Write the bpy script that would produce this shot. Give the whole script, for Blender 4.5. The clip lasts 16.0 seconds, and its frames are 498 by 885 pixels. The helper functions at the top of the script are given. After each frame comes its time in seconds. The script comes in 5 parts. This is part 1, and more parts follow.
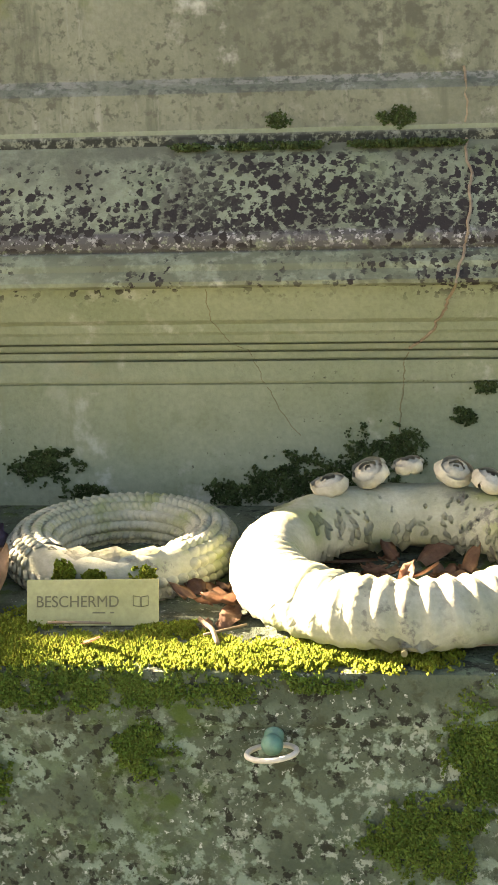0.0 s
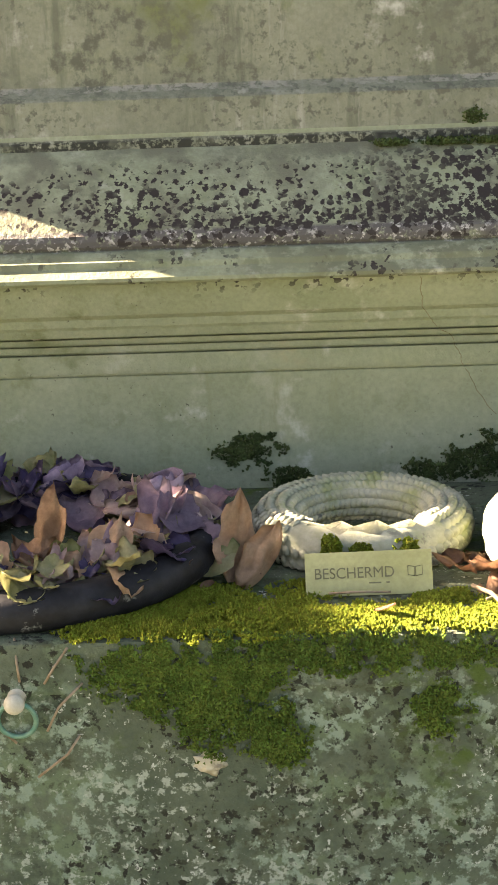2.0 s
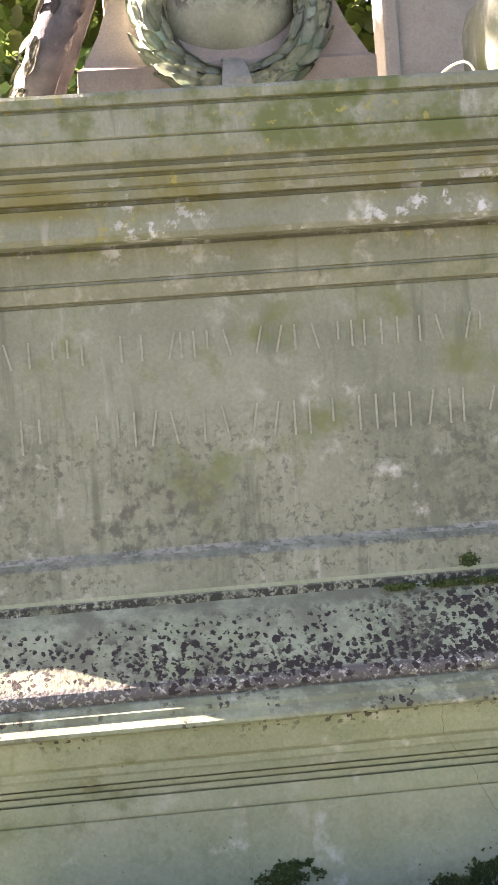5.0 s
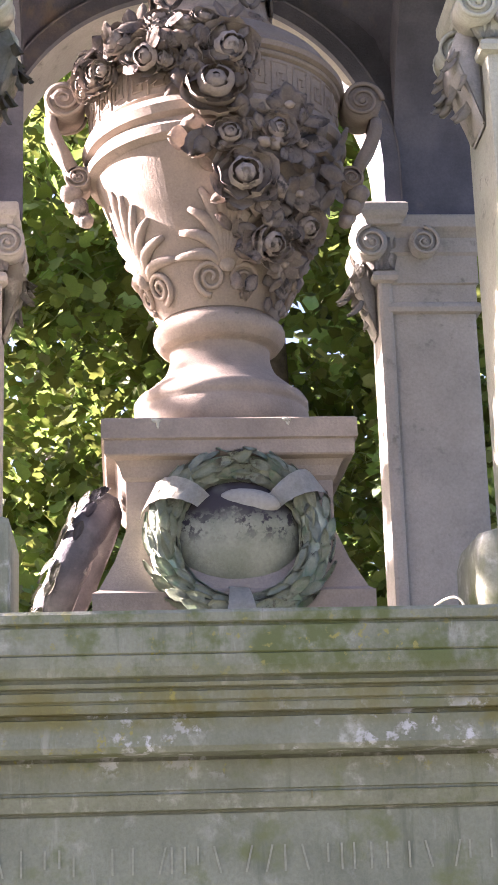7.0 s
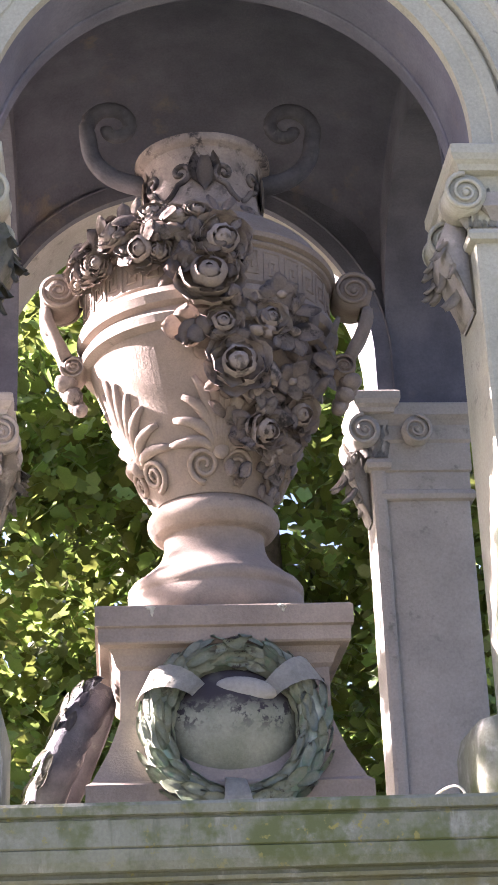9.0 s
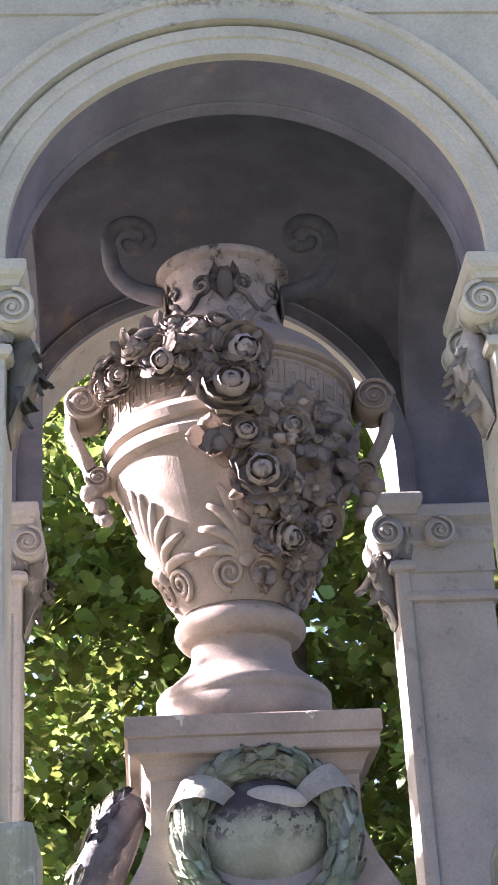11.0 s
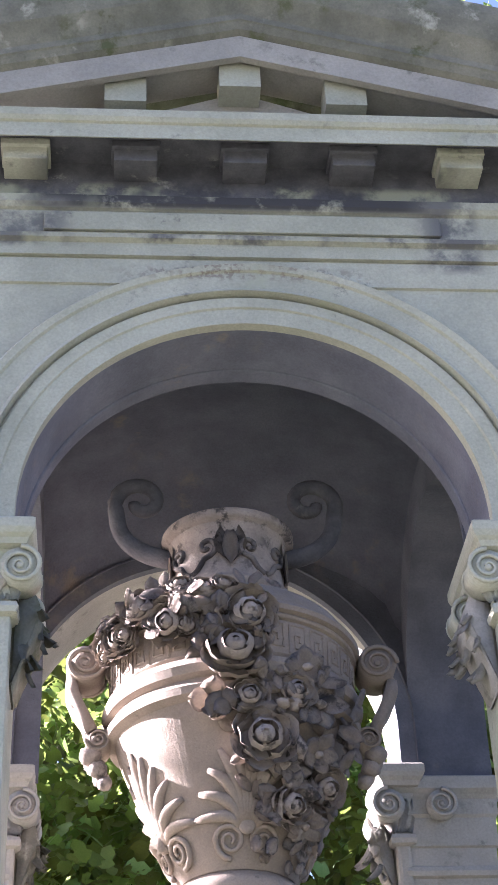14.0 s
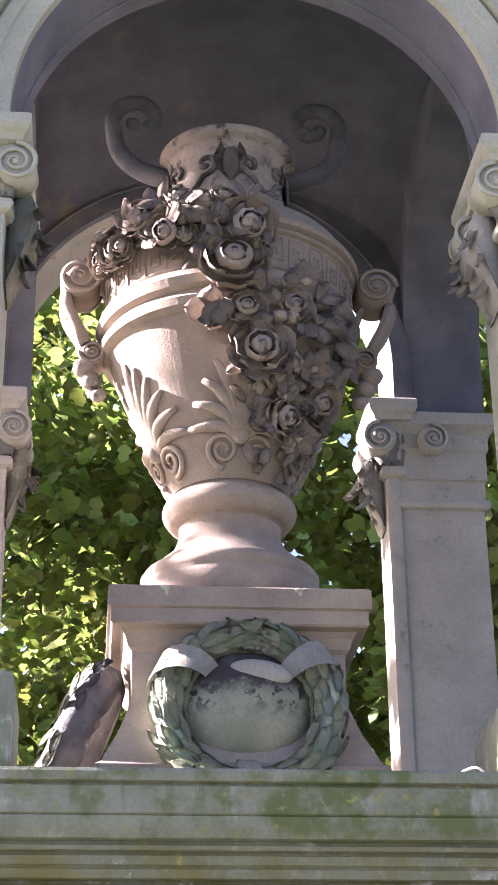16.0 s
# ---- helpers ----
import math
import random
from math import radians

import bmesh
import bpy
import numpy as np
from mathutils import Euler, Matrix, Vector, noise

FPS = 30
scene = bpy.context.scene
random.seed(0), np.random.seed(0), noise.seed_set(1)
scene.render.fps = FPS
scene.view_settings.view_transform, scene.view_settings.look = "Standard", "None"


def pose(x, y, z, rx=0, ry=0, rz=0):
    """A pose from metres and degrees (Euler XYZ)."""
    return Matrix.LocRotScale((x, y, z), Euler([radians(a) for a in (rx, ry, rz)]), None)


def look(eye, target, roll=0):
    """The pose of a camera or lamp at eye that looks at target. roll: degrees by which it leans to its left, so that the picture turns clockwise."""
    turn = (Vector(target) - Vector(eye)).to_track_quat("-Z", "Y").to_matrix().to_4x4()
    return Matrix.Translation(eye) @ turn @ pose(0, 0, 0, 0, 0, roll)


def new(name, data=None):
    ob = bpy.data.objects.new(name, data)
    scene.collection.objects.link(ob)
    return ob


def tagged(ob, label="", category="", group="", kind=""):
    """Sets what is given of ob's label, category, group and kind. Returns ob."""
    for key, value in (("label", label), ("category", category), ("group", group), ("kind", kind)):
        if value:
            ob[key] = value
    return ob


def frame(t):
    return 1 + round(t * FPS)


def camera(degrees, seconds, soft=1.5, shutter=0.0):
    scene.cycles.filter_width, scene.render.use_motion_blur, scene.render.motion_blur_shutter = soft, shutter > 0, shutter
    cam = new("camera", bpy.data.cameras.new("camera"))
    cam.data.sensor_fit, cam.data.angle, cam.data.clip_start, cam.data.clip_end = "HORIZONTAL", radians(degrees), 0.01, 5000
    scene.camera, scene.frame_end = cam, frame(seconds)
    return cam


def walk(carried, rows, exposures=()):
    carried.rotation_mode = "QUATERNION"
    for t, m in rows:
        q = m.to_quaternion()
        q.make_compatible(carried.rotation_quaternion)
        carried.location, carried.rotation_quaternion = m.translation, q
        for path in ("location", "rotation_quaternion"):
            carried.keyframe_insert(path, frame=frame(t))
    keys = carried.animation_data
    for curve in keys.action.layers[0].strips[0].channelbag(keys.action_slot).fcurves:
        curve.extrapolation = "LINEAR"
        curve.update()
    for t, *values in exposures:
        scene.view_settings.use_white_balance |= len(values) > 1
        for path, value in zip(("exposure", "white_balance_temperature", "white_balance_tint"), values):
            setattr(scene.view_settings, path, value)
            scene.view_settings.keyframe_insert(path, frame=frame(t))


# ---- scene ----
cam = camera(16.8, 16.0)
PATH = [
    (0, (0.651, 0.468, 1.606), (0.428, 2.38, 1.062), -2.0),
    (0.5, (0.454, 0.396, 1.607), (0.302, 2.308, 1.042), -2.8),
    (1, (0.282, 0.314, 1.629), (0.187, 2.23, 1.064), -3.4),
    (1.5, (0.142, 0.284, 1.628), (0.069, 2.197, 1.05), -1.8),
    (2, (0.0, 0.279, 1.632), (-0.053, 2.201, 1.084), -2.1),
    (2.5, (-0.153, 0.27, 1.654), (-0.147, 2.202, 1.136), -0.7),
    (3, (-0.288, 0.252, 1.706), (-0.246, 2.19, 1.212), -0.6),
    (3.5, (-0.368, 0.216, 1.759), (-0.267, 2.168, 1.338), -1.7),
    (4, (-0.453, 0.126, 1.821), (-0.258, 2.09, 1.498), -4.1),
    (4.2, (-0.478, 0.09, 1.831), (-0.282, 2.058, 1.539), -4.7),
    (6.3, (-0.318, -0.165, 1.691), (-0.175, 1.801, 2.027), -2.2),
    (6.5, (-0.32, -0.175, 1.694), (-0.171, 1.781, 2.085), -1.9),
    (7, (-0.326, -0.176, 1.712), (-0.175, 1.742, 2.258), -1.8),
    (7.5, (-0.334, -0.164, 1.709), (-0.196, 1.727, 2.344), -1.8),
    (8, (-0.345, -0.155, 1.703), (-0.205, 1.725, 2.371), -1.8),
    (8.5, (-0.337, -0.149, 1.703), (-0.172, 1.713, 2.414), -1.9),
    (9, (-0.328, -0.152, 1.696), (-0.167, 1.689, 2.46), -2.4),
    (9.2, (-0.323, -0.156, 1.694), (-0.169, 1.682, 2.469), -2.5),
    (11.3, (-0.348, -0.213, 1.722), (-0.206, 1.56, 2.637), -3.4),
    (11.5, (-0.348, -0.217, 1.724), (-0.199, 1.531, 2.684), -2.9),
    (12, (-0.346, -0.232, 1.721), (-0.21, 1.48, 2.745), -2.3),
    (12.5, (-0.351, -0.214, 1.709), (-0.208, 1.487, 2.751), -2.6),
    (13, (-0.368, -0.207, 1.684), (-0.228, 1.464, 2.775), -2.4),
    (13.5, (-0.378, -0.201, 1.679), (-0.232, 1.437, 2.818), -2.0),
    (14, (-0.379, -0.208, 1.689), (-0.229, 1.427, 2.831), -2.4),
    (14.5, (-0.375, -0.175, 1.696), (-0.232, 1.481, 2.809), -2.5),
    (15, (-0.379, -0.101, 1.635), (-0.246, 1.614, 2.656), -1.6),
    (15.5, (-0.399, -0.059, 1.551), (-0.234, 1.714, 2.46), -1.4),
    (16, (-0.397, 0.004, 1.502), (-0.226, 1.808, 2.349), -0.7),
]
walk(cam, [(t, look(eye, target, roll)) for t, eye, target, roll in PATH], exposures=[(0,4.42,8250,17),(1,4.4,8250,17),(4.2,4.62,7200,25),(6.3,4.52,6250,34),(7.2,4.22,6050,35),(9.2,4.1,5900,35),(13.5,4.12,5450,29),(16,4.1,5850,33)])

# ---- light ----
SUN = Vector((-0.944 * 0.899, 0.33 * 0.899, 0.438)).normalized()
world = bpy.data.worlds.new("world")
scene.world = world
world.use_nodes = True
wn = world.node_tree.nodes
sky = wn.new("ShaderNodeTexSky")
sky.sky_type = "NISHITA"
sky.sun_disc = False
sky.sun_elevation = math.asin(SUN.z)
sky.sun_rotation = math.atan2(SUN.x, SUN.y)
sky.air_density, sky.dust_density, sky.ozone_density = 1.0, 2.5, 0.6
wn["Background"].inputs["Strength"].default_value = 0.024
world.node_tree.links.new(sky.outputs["Color"], wn["Background"].inputs["Color"])
sun_lamp = bpy.data.lights.new("sun", "SUN")
sun_lamp.energy, sun_lamp.angle, sun_lamp.color = 5.0, radians(0.5), (1.0, 0.88, 0.72)
sun = new("sun", sun_lamp)
sun.matrix_world = look(SUN * 30, (0, 0, 0))

# ---- helpers for building ----
PLACE = {}


def thing(name, loc=(0, 0, 0), label="", category="", group="", kind=""):
    ob = new(name)
    ob.location = loc
    PLACE[ob] = Vector(loc)
    return tagged(ob, label, category, group, kind)


def part(name, bm, material, parent=None, label="", smooth=False, category="", kind="", group=""):
    """Links a bmesh, given in world coordinates, as one mesh under a thing or a part."""
    base = PLACE.get(parent, Vector())
    if base.length > 0:
        bmesh.ops.translate(bm, verts=bm.verts, vec=-base)
    bmesh.ops.recalc_face_normals(bm, faces=bm.faces)
    me = bpy.data.meshes.new(name)
    bm.to_mesh(me)
    bm.free()
    for m in material if isinstance(material, (list, tuple)) else [material]:
        me.materials.append(m)
    if smooth:
        me.polygons.foreach_set("use_smooth", [True] * len(me.polygons))
    ob = new(name, me)
    if parent is not None:
        ob.parent = parent
        PLACE[ob] = base
    return tagged(ob, label, category, group, kind)


def raw(name, verts, faces, material, parent=None, smooth=True, **tags):
    """As part(), from vertex and face arrays made in a loop; for large joined pieces."""
    base = PLACE.get(parent, Vector())
    me = bpy.data.meshes.new(name)
    me.from_pydata((np.array(verts) - np.array(base)).tolist(), [], faces)
    me.materials.append(material)
    if smooth:
        me.polygons.foreach_set("use_smooth", [True] * len(me.polygons))
    ob = new(name, me)
    if parent is not None:
        ob.parent = parent
        PLACE[ob] = base
    return tagged(ob, **tags)


def box(bm, x0, x1, y0, y1, z0, z1, bevel=0.004, m=None):
    r = bmesh.ops.create_cube(bm, size=1, matrix=Matrix.Translation(((x0 + x1) / 2, (y0 + y1) / 2, (z0 + z1) / 2))
                              @ Matrix.Diagonal((x1 - x0, y1 - y0, z1 - z0, 1)))
    vs = r["verts"]
    if bevel:
        es = list({e for v in vs for e in v.link_edges})
        r = bmesh.ops.bevel(bm, geom=es, offset=bevel, segments=2, affect="EDGES", profile=0.6)
        vs = list({v for f in r["faces"] for v in f.verts} | {v for v in vs if v.is_valid})
    if m is not None:
        bmesh.ops.transform(bm, matrix=m, verts=vs)
    return bm


def boxed(*a, **k):
    return box(bmesh.new(), *a, **k)


def lathe(profile, cx, cy, segs=64, a0=0.0, a1=2 * math.pi, bm=None):
    """Turns (radius, z) pairs round a vertical axis."""
    bm = bm or bmesh.new()
    full = abs(a1 - a0 - 2 * math.pi) < 1e-6
    n = segs if full else segs + 1
    rows = []
    for r, z in profile:
        rows.append([bm.verts.new((cx + r * math.cos(a0 + (a1 - a0) * i / segs), cy + r * math.sin(a0 + (a1 - a0) * i / segs), z)) for i in range(n)])
    for a, b in zip(rows, rows[1:]):
        for i in range(segs):
            j = (i + 1) % n
            bm.faces.new((a[i], a[j], b[j], b[i]))
    return bm


def around(profile, x0, x1, y0, y1, bm=None, cap=True):
    """Carries (offset, z) pairs round a rectangle in plan, mitred at the corners."""
    bm = bm or bmesh.new()
    rows = [[bm.verts.new(p) for p in ((x0 - d, y0 - d, z), (x1 + d, y0 - d, z), (x1 + d, y1 + d, z), (x0 - d, y1 + d, z))] for d, z in profile]
    for a, b in zip(rows, rows[1:]):
        for i in range(4):
            bm.faces.new((a[i], a[(i + 1) % 4], b[(i + 1) % 4], b[i]))
    if cap:
        bm.faces.new(rows[0])
        bm.faces.new(rows[-1])
    return bm


def tube(points, radii, sides=8, bm=None, closed=False, squash=1.0):
    """A tapered tube along points."""
    bm = bm or bmesh.new()
    pts = [Vector(p) for p in points]
    n = len(pts)
    radii = radii if isinstance(radii, (list, tuple)) else [radii] * n
    rows, up = [], Vector((0.13, 0.21, 0.97))
    for i, p in enumerate(pts):
        if closed:
            d = pts[(i + 1) % n] - pts[i - 1]
        else:
            d = pts[min(i + 1, n - 1)] - pts[max(i - 1, 0)]
        d.normalize()
        a = d.cross(up)
        if a.length < 1e-3:
            a = d.cross(Vector((1, 0, 0)))
        a.normalize()
        b = d.cross(a)
        rows.append([bm.verts.new(p + radii[i] * (math.cos(2 * math.pi * k / sides) * a + squash * math.sin(2 * math.pi * k / sides) * b)) for k in range(sides)])
    for i in range(n if closed else n - 1):
        a, b = rows[i], rows[(i + 1) % n]
        for k in range(sides):
            bm.faces.new((a[k], a[(k + 1) % sides], b[(k + 1) % sides], b[k]))
    if not closed:
        bm.faces.new(rows[0])
        bm.faces.new(rows[-1])
    return bm


def prism(outline, depth, m, bm=None, bevel=0.0):
    """Extrudes a plane outline (u, v) by depth along w; m carries (u, v, w) into the world."""
    bm = bm or bmesh.new()
    a = [bm.verts.new(m @ Vector((u, v, 0))) for u, v in outline]
    b = [bm.verts.new(m @ Vector((u, v, depth))) for u, v in outline]
    n = len(outline)
    bm.faces.new(a)
    bm.faces.new(b[::-1])
    for i in range(n):
        bm.faces.new((a[i], b[i], b[(i + 1) % n], a[(i + 1) % n]))
    return bm


def blob(bm, c, r, squash=(1, 1, 1), rough=0.15, seed=0.0, sub=2, m=None):
    """A lumpy stone knob."""
    res = bmesh.ops.create_icosphere(bm, subdivisions=sub, radius=1)
    rot = m.to_3x3() if m is not None else Matrix.Identity(3)
    for v in res["verts"]:
        k = 1 + rough * noise.noise(v.co * 2.1 + Vector((seed, seed * 1.7, 0)))
        v.co = Vector(c) + rot @ Vector([v.co[i] * r * k * squash[i] for i in range(3)])


def petal(bm, m, length, width, cup=0.3, curl=0.0, rows=4, cols=4, tip=0.6):
    """One curved petal or leaf: grows along +y of m, cupped along z, with a little thickness."""
    grid = []
    for i in range(rows + 1):
        t = i / rows
        w = width * math.sin(math.pi * min(1, 0.12 + t * tip + t * t * (0.86 - tip))) ** 0.8
        row = []
        for j in range(cols + 1):
            s = j / cols * 2 - 1
            row.append(bm.verts.new(m @ Vector((s * w / 2, t * length, cup * width * s * s + curl * length * t * t))))
        grid.append(row)
    for i in range(rows):
        for j in range(cols):
            bm.faces.new((grid[i][j], grid[i][j + 1], grid[i + 1][j + 1], grid[i + 1][j]))


def facing(place, normal, spin=0.0):
    """A pose whose z axis is the normal."""
    return Matrix.Translation(place) @ Vector(normal).to_track_quat("Z", "Y").to_matrix().to_4x4() @ Matrix.Rotation(spin, 4, "Z")


# ---- materials ----
def nodes_of(name):
    m = bpy.data.materials.new(name)
    m.use_nodes = True
    return m, m.node_tree.nodes, m.node_tree.links


def noise_node(n, l, scale, detail, offset, vec, rough=0.6, flat=1.0, tall=1.0):
    t = n.new("ShaderNodeTexNoise")
    t.inputs["Scale"].default_value, t.inputs["Detail"].default_value, t.inputs["Roughness"].default_value = scale, detail, rough
    mp = n.new("ShaderNodeMapping")
    mp.inputs["Location"].default_value = (offset, offset * 0.37, offset * 1.9)
    mp.inputs["Scale"].default_value = (1, flat, tall)
    l.new(vec, mp.inputs["Vector"])
    l.new(mp.outputs["Vector"], t.inputs["Vector"])
    return t.outputs["Fac"]


def dots_node(n, l, scale, offset, vec):
    """Round lichen dots of uneven size: cell distance loosened by noise."""
    mp = n.new("ShaderNodeMapping")
    mp.inputs["Location"].default_value = (offset, offset * 0.37, offset * 1.9)
    mp.inputs["Scale"].default_value = (1, 0.5, 1)
    l.new(vec, mp.inputs["Vector"])
    v = n.new("ShaderNodeTexVoronoi")
    v.inputs["Scale"].default_value = scale * 0.72
    l.new(mp.outputs["Vector"], v.inputs["Vector"])
    a = n.new("ShaderNodeMath")
    a.operation = "MULTIPLY_ADD"
    a.inputs[1].default_value, a.inputs[2].default_value = -0.6, 0.4
    l.new(v.outputs["Distance"], a.inputs[0])
    b = n.new("ShaderNodeMath")
    b.operation = "MULTIPLY_ADD"
    b.inputs[1].default_value = 0.85
    l.new(noise_node(n, l, scale * 1.3, 4, offset + 9, vec), b.inputs[0])
    c = n.new("ShaderNodeMath")
    c.operation = "ADD"
    c.inputs[1].default_value = -0.02
    l.new(a.outputs[0], b.inputs[2])
    l.new(b.outputs[0], c.inputs[0])
    return c.outputs[0]


def ramp01(n, l, value, lo, hi):
    r = n.new("ShaderNodeMapRange")
    r.interpolation_type = "SMOOTHSTEP"
    r.inputs["From Min"].default_value, r.inputs["From Max"].default_value = lo, hi
    l.new(value, r.inputs["Value"])
    return r.outputs["Result"]


def times(n, l, a, b):
    r = n.new("ShaderNodeMath")
    r.operation = "MULTIPLY"
    l.new(a, r.inputs[0])
    l.new(b, r.inputs[1])
    return r.outputs[0]


def surface(name, c1, c2, scale=6.0, rough=0.85, bump=0.25, bump_scale=120.0, spots=(), metal=0.0, vary=0.0, local=False, spec=0.3, translucent=0.0):
    """A weathered surface: two colours mixed by noise, then spots (colour, scale or (scale, stretch of streaks), lo, hi, patch scale, patch lo, patch hi, band)."""
    m, n, l = nodes_of(name)
    b = n["Principled BSDF"]
    if local:
        vec = n.new("ShaderNodeTexCoord").outputs["Object"]
    else:
        vec = n.new("ShaderNodeNewGeometry").outputs["Position"]
    mix = n.new("ShaderNodeMix")
    mix.data_type = "RGBA"
    mix.inputs["A"].default_value, mix.inputs["B"].default_value = (*c1, 1), (*c2, 1)
    l.new(ramp01(n, l, noise_node(n, l, scale, 6, 0.0, vec), 0.3, 0.7), mix.inputs["Factor"])
    col = mix.outputs["Result"]
    fine = noise_node(n, l, bump_scale, 4, 3.1, vec)
    grain = n.new("ShaderNodeMix")
    grain.data_type, grain.blend_type = "RGBA", "MULTIPLY"
    grain.inputs["Factor"].default_value = 0.32
    l.new(col, grain.inputs["A"])
    g = n.new("ShaderNodeMapRange")
    g.inputs["From Min"].default_value, g.inputs["From Max"].default_value = 0.25, 0.75
    g.inputs["To Min"].default_value, g.inputs["To Max"].default_value = 0.55, 1.35
    l.new(fine, g.inputs["Value"])
    l.new(g.outputs["Result"], grain.inputs["B"])
    col = grain.outputs["Result"]
    for k, (c, s, lo, hi, ps, plo, phi, band) in enumerate(spots):
        s, tall = s if isinstance(s, tuple) else (s, 1.0)
        f = ramp01(n, l, dots_node(n, l, s, 7.7 + 3.3 * k, vec) if c == BLACK else noise_node(n, l, s, 5, 7.7 + 3.3 * k, vec, 0.65, 1.0, tall), lo, hi)
        if ps:
            f = times(n, l, f, ramp01(n, l, noise_node(n, l, ps, 3, 17.0 + 5 * k, vec), plo, phi))
        if band:
            sep = n.new("ShaderNodeSeparateXYZ")
            l.new(vec, sep.inputs[0])
            for axis, z0, z1, z2, z3 in band if isinstance(band[0], tuple) else (band,):
                f = times(n, l, f, ramp01(n, l, sep.outputs[axis], z0, z1))
                f = times(n, l, f, ramp01(n, l, sep.outputs[axis], z3, z2))
        mx = n.new("ShaderNodeMix")
        mx.data_type = "RGBA"
        mx.inputs["B"].default_value = (*c, 1)
        l.new(f, mx.inputs["Factor"])
        l.new(col, mx.inputs["A"])
        col = mx.outputs["Result"]
    if vary:
        info = n.new("ShaderNodeNewGeometry").outputs["Random Per Island"]
        hs = n.new("ShaderNodeHueSaturation")
        v = n.new("ShaderNodeMapRange")
        v.inputs["To Min"].default_value, v.inputs["To Max"].default_value = 1 - vary, 1 + vary
        l.new(info, v.inputs["Value"])
        l.new(v.outputs["Result"], hs.inputs["Value"])
        h = n.new("ShaderNodeMapRange")
        h.inputs["To Min"].default_value, h.inputs["To Max"].default_value = 0.5 - vary * 0.06, 0.5 + vary * 0.06
        l.new(info, h.inputs["Value"])
        l.new(h.outputs["Result"], hs.inputs["Hue"])
        l.new(col, hs.inputs["Color"])
        col = hs.outputs["Color"]
    l.new(col, b.inputs["Base Color"])
    b.inputs["Roughness"].default_value, b.inputs["Metallic"].default_value = rough, metal
    b.inputs["Specular IOR Level"].default_value = spec
    if bump:
        bp = n.new("ShaderNodeBump")
        bp.inputs["Strength"].default_value, bp.inputs["Distance"].default_value = bump, 0.01
        l.new(fine, bp.inputs["Height"])
        l.new(bp.outputs["Normal"], b.inputs["Normal"])
    if translucent:
        tr = n.new("ShaderNodeBsdfTranslucent")
        l.new(col, tr.inputs["Color"])
        ms = n.new("ShaderNodeMixShader")
        ms.inputs[0].default_value = translucent
        l.new(b.outputs[0], ms.inputs[1])
        l.new(tr.outputs[0], ms.inputs[2])
        l.new(ms.outputs[0], n["Material Output"].inputs["Surface"])
    return m


BLACK, GREY, MOSS = (0.026, 0.021, 0.020), (0.42, 0.42, 0.38), (0.05, 0.085, 0.015)
M_WALL = surface("green_limestone", (0.20, 0.232, 0.15), (0.252, 0.28, 0.198), 5, spots=(
    ((0.38, 0.39, 0.33), 14, 0.55, 0.72, 2.5, 0.45, 0.65, None),
    ((0.195, 0.215, 0.13), (18, 0.2), 0.52, 0.68, 2.4, 0.45, 0.62, None),
    ((0.13, 0.15, 0.075), 9, 0.52, 0.72, 2.0, 0.4, 0.6, None),
    ((0.27, 0.25, 0.16), 7, 0.58, 0.76, 2.2, 0.45, 0.6, (2, 0.86, 0.88, 0.93, 0.95)),
    ((0.135, 0.14, 0.10), 8, 0.38, 0.6, 3, 0.2, 0.45, (2, 1.158, 1.166, 1.30, 1.32)),
    ((0.085, 0.08, 0.078), 70, 0.30, 0.48, 4, 0.2, 0.4, (2, 1.121, 1.125, 1.156, 1.164)),
    ((0.36, 0.35, 0.34), 110, 0.54, 0.60, 9, 0.40, 0.55, (2, 1.121, 1.125, 1.156, 1.164)),
    ((0.13, 0.14, 0.09), 26, 0.36, 0.56, 3, 0.3, 0.5, (2, 1.064, 1.070, 1.12, 1.13)),
    (BLACK, 88, 0.60, 0.63, 5, 0.36, 0.5, (2, 1.155, 1.165, 1.25, 1.28)),
    (BLACK, 95, 0.56, 0.59, 5, 0.36, 0.5, (2, 1.15, 1.16, 1.19, 1.215)),
    (BLACK, 70, 0.55, 0.585, 5, 0.40, 0.54, (2, 1.125, 1.135, 1.17, 1.19)),
    (BLACK, 85, 0.60, 0.63, 6, 0.45, 0.58, (2, 1.02, 1.07, 1.11, 1.135)),
    (BLACK, 84, 0.52, 0.55, 4, 0.32, 0.48, ((0, 0.02, 0.35, 3, 4), (2, 1.155, 1.165, 1.27, 1.29))),
    (BLACK, 46, 0.56, 0.60, 4, 0.38, 0.5, ((0, 0.10, 0.35, 3, 4), (2, 1.155, 1.165, 1.25, 1.28))),
    (BLACK, 52, 0.58, 0.62, 7, 0.42, 0.52, (2, 1.155, 1.165, 1.22, 1.25)),
    (BLACK, 80, 0.56, 0.59, 4, 0.36, 0.5, ((0, 0.15, 0.4, 3, 4), (2, 1.03, 1.07, 1.11, 1.135))),
    ((0.05, 0.05, 0.035), 90, 0.66, 0.70, 3, 0.4, 0.6, None),
))
